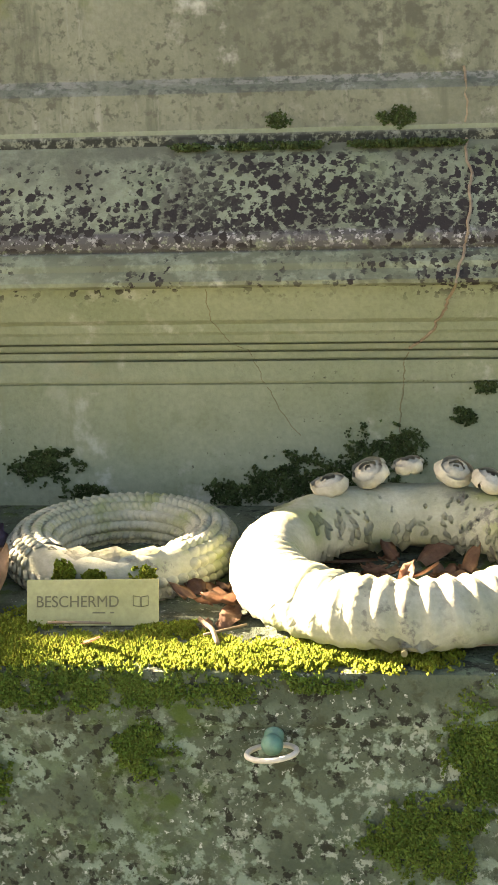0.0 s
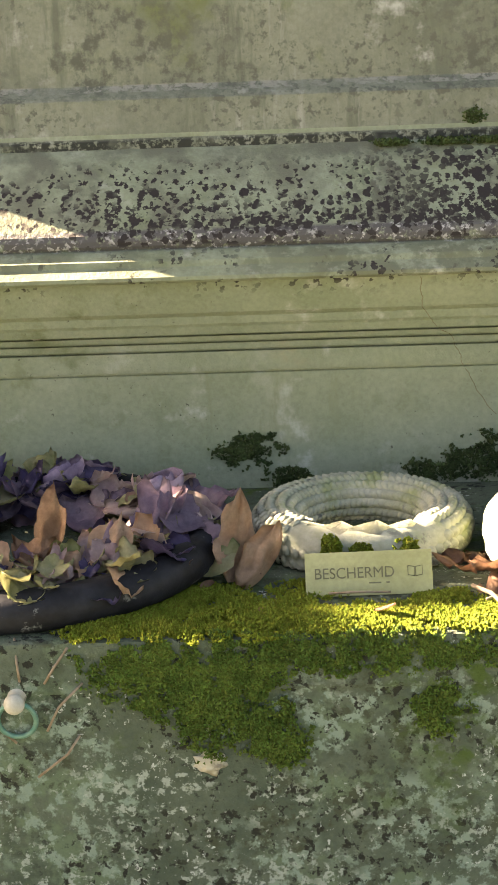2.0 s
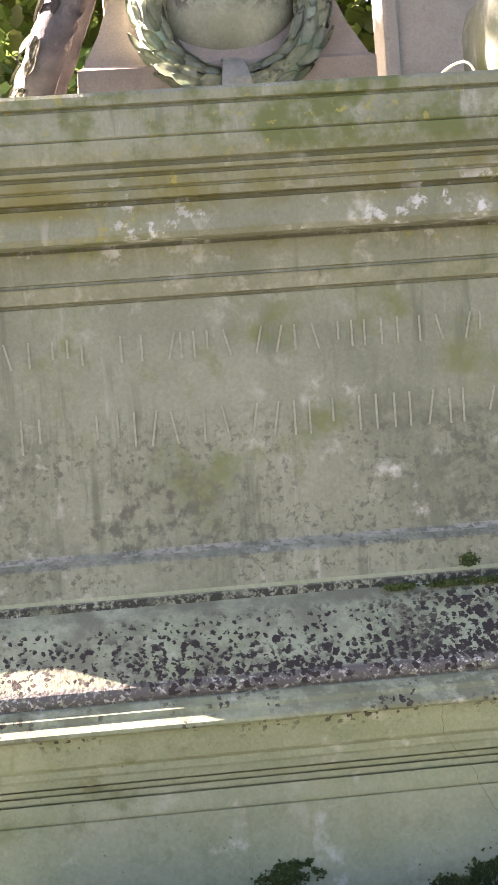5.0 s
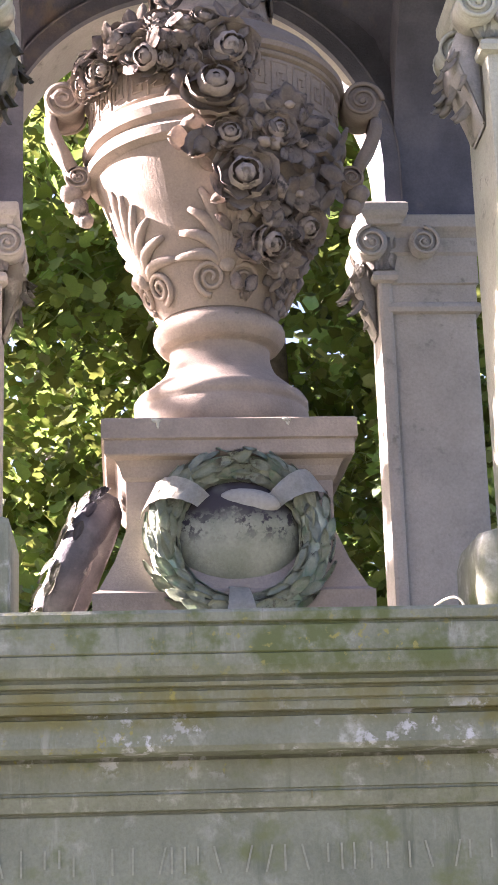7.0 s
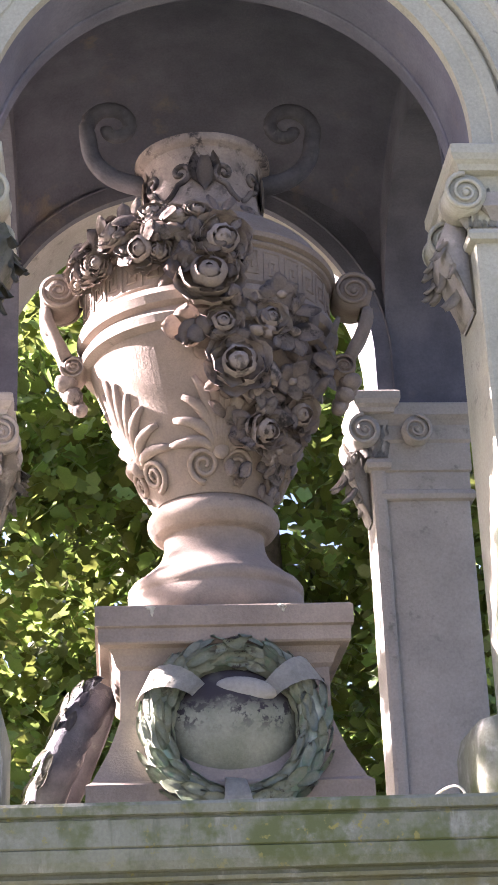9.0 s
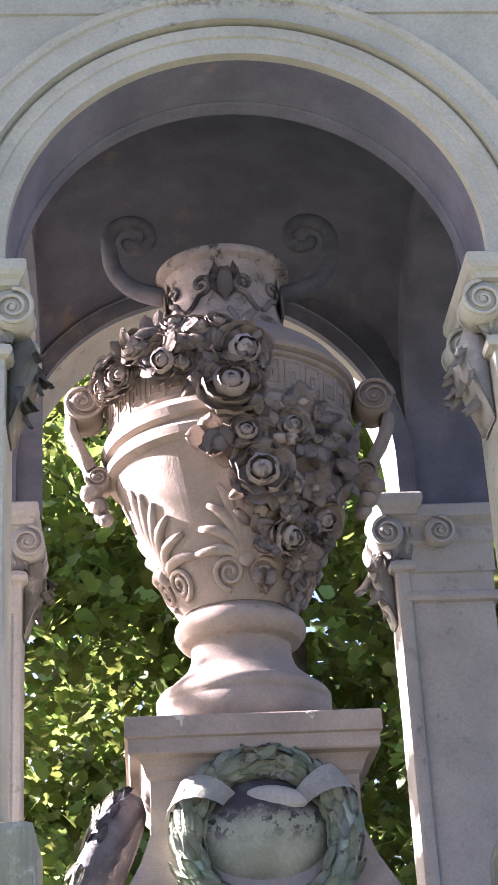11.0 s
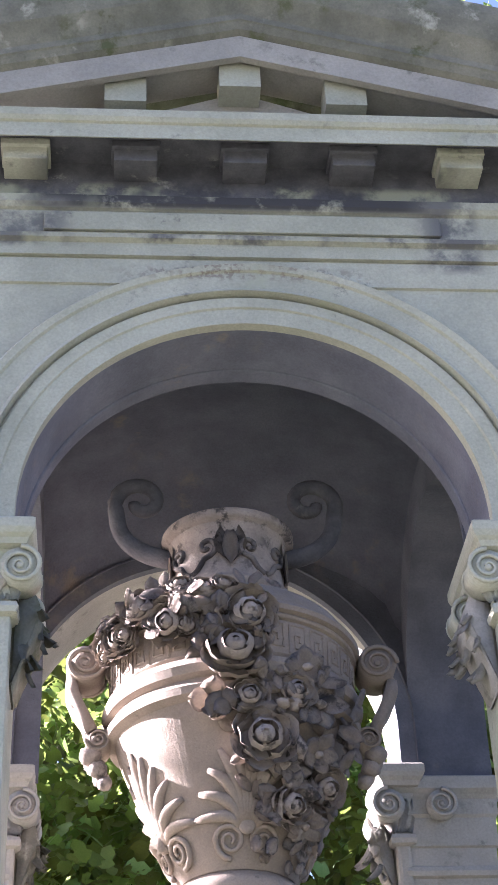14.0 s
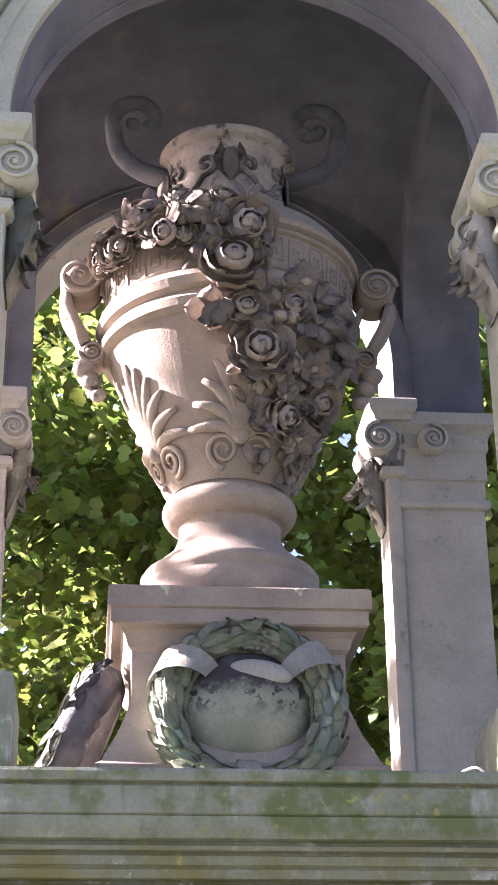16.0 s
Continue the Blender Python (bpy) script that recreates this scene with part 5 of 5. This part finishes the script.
for k in range(34):
    if k < 26:
        a, rr = lq.uniform(0, 6.28), 0.15 * lq.random() ** 0.5
        x, y, L = W2.x + rr * math.cos(a), W2.y + rr * math.sin(a), lq.uniform(0.03, 0.06)
    else:
        x, y, L = lq.uniform(0.25, 0.34), lq.uniform(2.90, 3.02), lq.uniform(0.05, 0.08)
    bm = bmesh.new()
    crumpled(bm, facing((x, y, LZ + 0.010 + 0.012 * lq.random()), (lq.uniform(-0.3, 0.3), lq.uniform(-0.5, 0.2), 1), lq.uniform(0, 6.28)), L, L * 0.5, lq, 6, 5, 0.89)
    part("dead_leaf", bm, M_DRY, label="crumpled brown dead leaf lying between the wreaths", category="leaf", group="dead leaves", smooth=True)

# plate
pm = Matrix.Translation((0.117, 2.868, LZ + 0.001)) @ Matrix.Rotation(radians(70), 4, "X") @ Matrix.Rotation(radians(0.8), 4, "Z")
plate = thing("name_plate", (0.117, 2.868, LZ), "cream plastic sign with engraved word leaning on a wreath", "sign")
bm = boxed(-0.104, 0.104, 0.0, 0.072, -0.002, 0.002, 0.001)
bmesh.ops.transform(bm, matrix=pm, verts=bm.verts)
part("panel", bm, M_PLATE, plate)
fc = bpy.data.curves.new("lettering", "FONT")
fc.body, fc.size, fc.extrude, fc.align_x = "BESCHERMD", 0.0255, 0.0004, "LEFT"
ft = new("lettering", fc)
fme = bpy.data.meshes.new_from_object(ft.evaluated_get(bpy.context.evaluated_depsgraph_get()))
bpy.data.objects.remove(ft)
fme.transform(pm @ Matrix.Translation((-0.09, 0.029, 0.0026)) @ Matrix.Diagonal((0.93, 1, 1, 1)))
bm = bmesh.new()
bm.from_mesh(fme)
part("lettering", bm, M_INK, plate, "dark engraved capital letters")
for s_ in (-1, 1):
    bm = bmesh.new()
    x0 = 0.076 + s_ * 0.0008
    for a, b_ in (((x0, 0.029), (x0 + s_ * 0.011, 0.031)), ((x0 + s_ * 0.011, 0.031), (x0 + s_ * 0.011, 0.046)), ((x0 + s_ * 0.011, 0.046), (x0, 0.044)), ((x0, 0.044), (x0, 0.029))):
        tube([pm @ Vector((*a, 0.0026)), pm @ Vector((*b_, 0.0026))], 0.0006, 4, bm)
    part("book_mark", bm, M_INK, plate)
for x0, x1 in ((0.0, 0.02), (0.028, 0.034)):
    bm = boxed(x0, x1, 0.019, 0.0215, 0.002, 0.0026, 0)
    bmesh.ops.transform(bm, matrix=pm, verts=bm.verts)
    part("small_print", bm, M_INK, plate)

# ring handles on the riser
for k, (x, z, raised) in enumerate(((0.412, 0.526, True), (-0.445, 0.538, False))):
    h = thing("ring_handle", (x, 2.70, z), "verdigris bronze ring handle, its ring raised" if raised else "bronze ring handle with a pale knob and hanging ring", "handle", "ring handles")
    bm = lathe([(0, 0), (0.015, 0), (0.015, 0.004), (0.007, 0.006), (0.006, 0.016)] + [(0.0165 * math.sin(t), 0.03 - 0.0165 * math.cos(t)) for t in [0.4 + 2.74 * i / 10 for i in range(11)]], 0, 0, 20)
    bmesh.ops.transform(bm, matrix=Matrix.Translation((x, 2.704, z)) @ Matrix.Rotation(math.pi / 2, 4, "X"), verts=bm.verts)
    part("knob", bm, M_VERDIGRIS if raised else M_ROSE, h, smooth=True)
    n = 32
    if raised:
        pts = [(x + 0.036 * math.cos(2 * math.pi * i / n), 2.664 + 0.036 * math.sin(2 * math.pi * i / n), z - 0.008 + 0.005 * math.sin(2 * math.pi * i / n) * -1 + 0.003 * math.cos(2 * math.pi * i / n)) for i in range(n)]
    else:
        pts = [(x - 0.001 + 0.03 * math.cos(2 * math.pi * i / n), 2.694 - 0.006 * math.sin(2 * math.pi * i / n), z - 0.036 + 0.031 * math.sin(2 * math.pi * i / n)) for i in range(n)]
    part("ring", tube(pts, 0.0042, 8, closed=True), M_WIRE if raised else M_VERDIGRIS, h, "pale worn ring" if raised else "", smooth=True)

# white splashes of bird droppings on the riser
for k, (x, z, sx_, sz) in enumerate(((-0.147, 0.478, 0.005, 0.016), (-0.145, 0.415, 0.024, 0.016), (-0.075, 0.465, 0.004, 0.007))):
    bm = bmesh.new()
    blob(bm, (x, 2.7045, z), 1, (sx_, 0.0025, sz), 0.8, k * 3.1, 3)
    part("dropping_splash", bm, M_ROSE, base, "small white splash on the stone", smooth=True)

# white drips on the pedestal's slab, a pale fleck and a small notch in the stone
for x, hgt in ((-0.237, 0.02), (0.093, 0.014)):
    bm = bmesh.new()
    blob(bm, (x, Py0 - 0.0622, 2.934), 1, (0.012, 0.002, 0.006), 0.5, x * 9, 3)
    blob(bm, (x + 0.003, Py0 - 0.0622, 2.934 - hgt * 0.5), 1, (0.004, 0.0018, hgt * 0.6), 0.4, x * 5, 3)
    part("white_drip", bm, M_ROSE, ped, "white dripped splash on the slab's edge", smooth=True)
part("notch", boxed(0.081, 0.085, DY0 - 0.0355, DY0 - 0.032, 1.968, 1.984, 0.0005), M_INK, base, "small dark notch in the stone")

# cracks and a dry root in the wall
def wall_y(z):
    zs = [p[1] for p in low]
    return LY0 - float(np.interp(z, zs, [p[0] for p in low]))


bm = bmesh.new()
blob(bm, (-0.49, wall_y(0.95) - 0.001, 0.95), 1, (0.009, 0.003, 0.007), 0.6, 4.0, 3)
part("pale_fleck", bm, M_ROSE, base, "small pale fleck on the wall", smooth=True)
for pts, rad, mt, nm in (([(0.70, 1.42), (0.702, 1.30), (0.71, 1.2), (0.70, 1.13), (0.672, 1.04), (0.65, 0.985), (0.618, 0.945), (0.59, 0.93)], 0.0028, M_TWIG, "dry_root"),
                         ([(0.602, 0.94), (0.59, 0.90), (0.588, 0.86), (0.582, 0.80), (0.584, 0.745)], 0.0013, M_INK, "crack"),
                         ([(0.245, 1.06), (0.25, 1.0), (0.268, 0.965), (0.30, 0.938), (0.322, 0.90), (0.33, 0.87), (0.37, 0.80), (0.40, 0.76)], 0.0008, M_INK, "crack")):
    dense = []
    for (x0, z0), (x1, z1) in zip(pts, pts[1:]):
        for i in range(10):
            t = i / 10
            z = z0 + (z1 - z0) * t
            x = x0 + (x1 - x0) * t + 0.007 * noise.noise(Vector((z * 45, x0, 0))) + 0.004 * noise.noise(Vector((z * 170, x0, 3)))
            y = wall_y(z) if z < 1.292 else (3.57 if z < 1.4 else 3.6)
            dense.append((x, y - (0.002 if nm == "dry_root" else 0.0), z))
    part(nm, tube(dense, rad, 5), mt, base, "thin dry root on the wall" if nm == "dry_root" else "dark crack in the stone")

# ---- moss ----
def tufts(name, spots, n, size, material, label, seed, parent=None, normal=(0, 0, 1), ragged=0.8):
    """Moss of many tiny leaflets strewn over ragged patches: spots are (x, y, z, rx, ry, rz) ellipsoids."""
    q = random.Random(seed)
    vs, fs = [], []
    nrm0 = Vector(normal)
    weights = [max(s[3] * s[4], s[3] * s[5], s[4] * s[5]) for s in spots]
    for x, y, z, rx, ry, rz in q.choices(spots, weights, k=n):
        while True:
            u, v, w = q.uniform(-1, 1), q.uniform(-1, 1), q.uniform(-1, 1)
            if u * u + v * v + w * w < 1:
                break
        p = Vector((x + u * rx, y + v * ry, z + w * rz))
        far = max(u * u + w * w if ry < rz else 0, u * u + v * v if rz <= ry else 0)
        if 0.8 * noise.noise(p * 24) + 0.8 * noise.noise(p * 65) + 0.6 * noise.noise(p * 150) < ragged * far - 0.5:
            continue
        d = (nrm0 + Vector((q.uniform(-0.9, 0.9), q.uniform(-0.9, 0.9), q.uniform(-0.7, 0.8)))).normalized()
        s_ = size * q.uniform(0.6, 1.3)
        a = d.orthogonal().normalized() * s_ * 0.5
        bvec = d.cross(a)
        k = len(vs)
        vs += [tuple(p + a), tuple(p - a * 0.5 + bvec * 0.87), tuple(p - a * 0.5 - bvec * 0.87), tuple(p + d * s_)]
        fs += [(k, k + 1, k + 3), (k + 1, k + 2, k + 3), (k + 2, k, k + 3)]
    return raw(name, vs, fs, material, parent, smooth=False, kind="stuff", label=label, category="moss")


q = random.Random(31)
edge = []
for i in range(34):
    x = -0.30 + 1.28 * i / 33
    if 0.66 < x < 0.80:
        continue
    edge.append((x + q.uniform(-0.02, 0.02), 2.755 + q.uniform(-0.01, 0.015), LZ + 0.004, q.uniform(0.05, 0.09), q.uniform(0.05, 0.08), q.uniform(0.007, 0.012)))
for i in range(14):
    edge.append((q.uniform(-0.32, 0.03), q.uniform(2.76, 2.90), LZ + 0.003, 0.08, 0.06, 0.007))
edge += [(0.02, 2.89, LZ + 0.003, 0.08, 0.06, 0.006), (0.25, 2.84, LZ + 0.003, 0.07, 0.05, 0.006)]
tufts("ledge_moss", edge, 160000, 0.0043, M_MOSS, "yellow-green cushion moss along the ledge", 1)
face = [(-0.02, 2.70, 0.60, 0.36, 0.006, 0.045), (-0.16, 2.70, 0.56, 0.2, 0.006, 0.09), (-0.15, 2.70, 0.585, 0.20, 0.006, 0.06), (-0.12, 2.70, 0.51, 0.14, 0.006, 0.10), (0.10, 2.70, 0.60, 0.20, 0.006, 0.045), (0.30, 2.70, 0.60, 0.12, 0.005, 0.035), (-0.28, 2.70, 0.57, 0.09, 0.006, 0.06),
        (-0.03, 2.702, 0.45, 0.06, 0.005, 0.08), (0.48, 2.70, 0.61, 0.1, 0.005, 0.02), (0.72, 2.702, 0.50, 0.09, 0.005, 0.13), (0.62, 2.702, 0.36, 0.11, 0.005, 0.09), (0.88, 2.70, 0.58, 0.1, 0.005, 0.05), (0.22, 2.702, 0.50, 0.06, 0.004, 0.06)]
tufts("riser_moss", face, 110000, 0.0046, M_DARKMOSS, "dark green moss hanging down the stone face", 2, normal=(0, -1, 0.1), ragged=1.1)
wallm = [(-0.088, 3.472, 0.705, 0.085, 0.004, 0.05), (0.42, 3.472, 0.68, 0.17, 0.004, 0.06), (0.55, 3.472, 0.73, 0.09, 0.004, 0.065), (-0.75, 3.472, 0.70, 0.10, 0.004, 0.06), (0.27, 3.472, 0.655, 0.07, 0.004, 0.035),
         (-0.02, 3.472, 0.65, 0.06, 0.004, 0.03), (0.70, 3.472, 0.80, 0.03, 0.003, 0.02), (0.74, 3.472, 0.855, 0.04, 0.003, 0.014)]
wallm += [(x, 3.545, 1.290, 0.05, 0.02, 0.007) for x in (0.30, 0.36, 0.42, 0.52, 0.58, 0.62, 0.2, 0.66)]
wallm += [(0.36, 3.566, 1.332, 0.03, 0.003, 0.02), (0.58, 3.566, 1.335, 0.04, 0.003, 0.024)]
tufts("wall_moss", wallm, 26000, 0.0055, M_WALLMOSS, "dark moss patches at the foot of the wall", 3, normal=(0, -1, 0.3), ragged=1.0)
tufts("wreath_moss", [(0.055, 2.95, LZ + 0.055, 0.022, 0.012, 0.026), (0.108, 2.943, LZ + 0.05, 0.02, 0.008, 0.016), (0.185, 2.96, LZ + 0.05, 0.026, 0.010, 0.018)], 3600, 0.0055, M_MOSS, "moss tufts on the porcelain wreath", 4, normal=(0, -1, 0.5))

# dead leaves and twigs on the ledge
q = random.Random(77)
for k, (x, y, s_) in enumerate(((0.25, 3.03, 0.06), (0.30, 3.02, 0.07), (0.335, 3.0, 0.05), (0.30, 2.84, 0.035), (0.33, 2.80, 0.03), (-0.06, 2.80, 0.03), (0.12, 2.77, 0.04), (0.02, 2.79, 0.03),
                               (0.45, 2.79, 0.04), (0.60, 3.05, 0.06), (0.52, 3.08, 0.05), (0.68, 3.10, 0.06), (0.56, 3.0, 0.05), (0.66, 3.02, 0.05), (0.72, 3.04, 0.05), (0.80, 2.78, 0.035), (0.84, 2.80, 0.03), (-0.10, 2.93, 0.05), (-0.14, 2.92, 0.03), (0.62, 3.14, 0.1), (0.55, 3.14, 0.09))):
    bm = bmesh.new()
    petal(bm, facing((x, y, LZ + 0.012), (q.uniform(-0.3, 0.3), q.uniform(-0.4, 0.2), 1), q.uniform(0, 6.28)), s_, s_ * 0.5, q.uniform(-0.3, 0.3), q.uniform(-0.2, 0.3), 5, 3)
    bmesh.ops.solidify(bm, geom=bm.faces[:], thickness=0.001)
    part("dead_leaf", bm, M_DRY, label="curled brown dead leaf on the mossy ledge", category="leaf", group="dead leaves", smooth=True)
for k, pts in enumerate(([(0.285, 2.87, 0.64), (0.31, 2.82, 0.645), (0.325, 2.77, 0.642)], [(0.30, 2.80, 0.643), (0.34, 2.83, 0.642), (0.36, 2.85, 0.64)], [(-0.445, 2.72, 0.63), (-0.44, 2.695, 0.60), (-0.438, 2.698, 0.565)],
                        [(-0.36, 2.70, 0.62), (-0.385, 2.697, 0.585), (-0.40, 2.70, 0.56)], [(-0.50, 2.698, 0.53), (-0.48, 2.697, 0.49), (-0.45, 2.70, 0.46)], [(-0.40, 2.698, 0.48), (-0.38, 2.697, 0.52), (-0.34, 2.70, 0.56)], [(-0.42, 2.699, 0.40), (-0.37, 2.697, 0.44), (-0.35, 2.70, 0.47)], [(0.05, 2.85, 0.64), (0.10, 2.84, 0.645), (0.15, 2.85, 0.64)], [(0.66, 2.78, 0.636), (0.74, 2.77, 0.645), (0.82, 2.80, 0.64)])):
    part("twig", tube(pts, 0.0022 if k != 0 else 0.004, 5), M_TWIG, label="thin dry twig lying on the stone", category="twig", group="twigs", smooth=True)

# ---- trees ----
def leaf_cloud(name, clumps, n, size, parent, seed, material=None):
    """Lobed leaves strewn in clumps (x, y, z, radius), joined into one crown."""
    q = random.Random(seed)
    vs, fs = [], []
    shape = [(0, 0, 0), (0.28, 0.12, 0.02), (0.52, 0.42, 0.06), (0.30, 0.55, 0.02), (0.36, 0.85, 0.0), (0.0, 1.15, -0.08), (-0.36, 0.85, 0.0), (-0.30, 0.55, 0.02), (-0.52, 0.42, 0.06), (-0.28, 0.12, 0.02)]
    for _ in range(n):
        cx, cy, cz, cr = q.choice(clumps)
        d = Vector((q.gauss(0, 1), q.gauss(0, 1), q.gauss(0, 1))).normalized() * cr * q.random() ** 0.45
        p = Vector((cx, cy, cz)) + d
        m = facing(p, (q.uniform(-1, 1), q.uniform(-1.2, 0.8), q.uniform(0.1, 1.1)), q.uniform(0, 6.28))
        s_ = size * q.uniform(0.55, 1.25)
        k = len(vs)
        vs += [tuple(m @ Vector((u * s_, v * s_, w * s_))) for u, v, w in shape] + [tuple(m @ Vector((0, 0.5 * s_, -0.03 * s_)))]
        fs += [(k + i, k + (i + 1) % 10, k + 10) for i in range(10)]
    return raw(name, vs, fs, material or M_LEAF, parent, smooth=True, label="dense lobed green leaves")


def tree(x, y, h, clumps, n, size, seed, lean=(0, 0)):
    q = random.Random(seed)
    t = thing("tree", (x, y, 0), "leafy green tree with dark trunk behind the tomb", "tree", "trees")
    top = Vector((x + lean[0], y + lean[1], h))
    pts = [Vector((x, y, -0.1)).lerp(top, i / 8) + Vector((0.12 * noise.noise(Vector((i * 0.7, seed, 0))), 0.12 * noise.noise(Vector((i * 0.7, seed, 5))), 0)) * (i > 0) for i in range(9)]
    part("trunk", tube(pts, [0.17 - 0.014 * i for i in range(9)], 10), M_BARK, t, smooth=True)
    for cx, cy, cz, cr in clumps[:14]:
        a = pts[min(8, max(2, int(cz / h * 6)))]
        c = Vector((cx, cy, cz))
        mid = a.lerp(c, 0.5) + Vector((q.uniform(-0.2, 0.2), q.uniform(-0.2, 0.2), 0.15))
        part("limb", tube([a, a.lerp(mid, 0.5) + Vector((0, 0, 0.05)), mid, mid.lerp(c, 0.5), c], [0.06, 0.045, 0.034, 0.022, 0.01], 6), M_BARK, t, smooth=True)
    leaf_cloud("crown", clumps, n, size, t, seed)
    return t


q = random.Random(3)
for x, y, seed in ((-1.7, 8.4, 1), (0.5, 8.7, 2), (2.4, 8.3, 3)):
    cl = [(x + q.uniform(-1.2, 1.2), y + q.uniform(-1.1, 0.6), 2.3 + 4.4 * (i + 0.5) / 44 + q.uniform(-0.2, 0.2), q.uniform(0.28, 0.55)) for i in range(44)] + [(x + q.uniform(-1.3, 1.3), y + q.uniform(0.2, 1.2), q.uniform(2.2, 6.6), 0.6) for i in range(20)]
    tree(x, y, 6.0, cl, 11500, 0.10, seed)
# low shrub growth behind the tomb
shr = thing("shrub", (0, 7.2, 0), "bright green leafy shrub behind the tomb", "shrub")
part("stem", tube([(0, 7.2, -0.05), (0.05, 7.25, 1.0), (-0.1, 7.2, 2.2)], [0.05, 0.04, 0.02], 7), M_BARK, shr, smooth=True)
for k in range(5):
    part("stem", tube([(0, 7.2, 0.1), (0.5 * (k - 2), 7.25, 1.2), (0.75 * (k - 2), 7.2, 2.6)], [0.035, 0.025, 0.012], 6), M_BARK, shr, smooth=True)
leaf_cloud("foliage", [(q.uniform(-2.2, 2.2), q.uniform(6.9, 7.6), q.uniform(1.2, 3.4), 0.35) for i in range(40)], 8000, 0.085, shr, 9)

# unseen tree added beside the tomb, its clumps aimed to dapple the sun
def along_sun(p, d):
    return Vector(p) + SUN * d


# each clump lies on the sun ray of a spot to be shaded
side = []
for x, y, z, d, r_ in ((-0.16, 2.78, 0.64, 6.1, 0.07), (-0.30, 2.80, 0.66, 6.0, 0.07), (-0.06, 2.88, 0.64, 6.2, 0.05), (0.10, 2.89, 0.66, 6.1, 0.04), (-0.22, 3.98, 3.33, 6.3, 0.27),
                       (-0.30, 4.02, 4.14, 6.3, 0.13), (-0.15, 3.95, 4.12, 6.5, 0.12), (-0.40, 4.05, 4.10, 6.1, 0.10), (-0.3, 4.0, 4.0, 6.4, 0.08), (0.0, 4.1, 4.3, 6.2, 0.16),
                       (0.52, 4.98, 3.6, 6.0, 0.12), (0.52, 4.98, 3.0, 6.4, 0.10), (0.52, 4.98, 2.7, 6.4, 0.08), (0.56, 3.62, 2.5, 6.0, 0.16)):
    c = along_sun((x, y, z), d)
    side.append((c.x, c.y, c.z, r_))
tree(-5.3, 7.9, 7.2, side + [(-5.3 + q.uniform(-1, 1), 8.2 + q.uniform(-0.6, 0.8), q.uniform(4.6, 7.4), 0.4) for i in range(24)], 4600, 0.075, 12)

# woodland behind
q = random.Random(50)
leaf_cloud("far_woods", [(q.uniform(-7, 7), q.uniform(12, 14), q.uniform(0.5, 16.0), 1.2) for i in range(230)] + [(q.uniform(0.8, 4.5), q.uniform(12, 13.5), q.uniform(11.5, 15.5), 1.0) for i in range(45)], 28000, 0.26, None, 51)
tagged(bpy.data.objects["far_woods"], "dark green woodland far behind the tomb", "woods", kind="stuff")
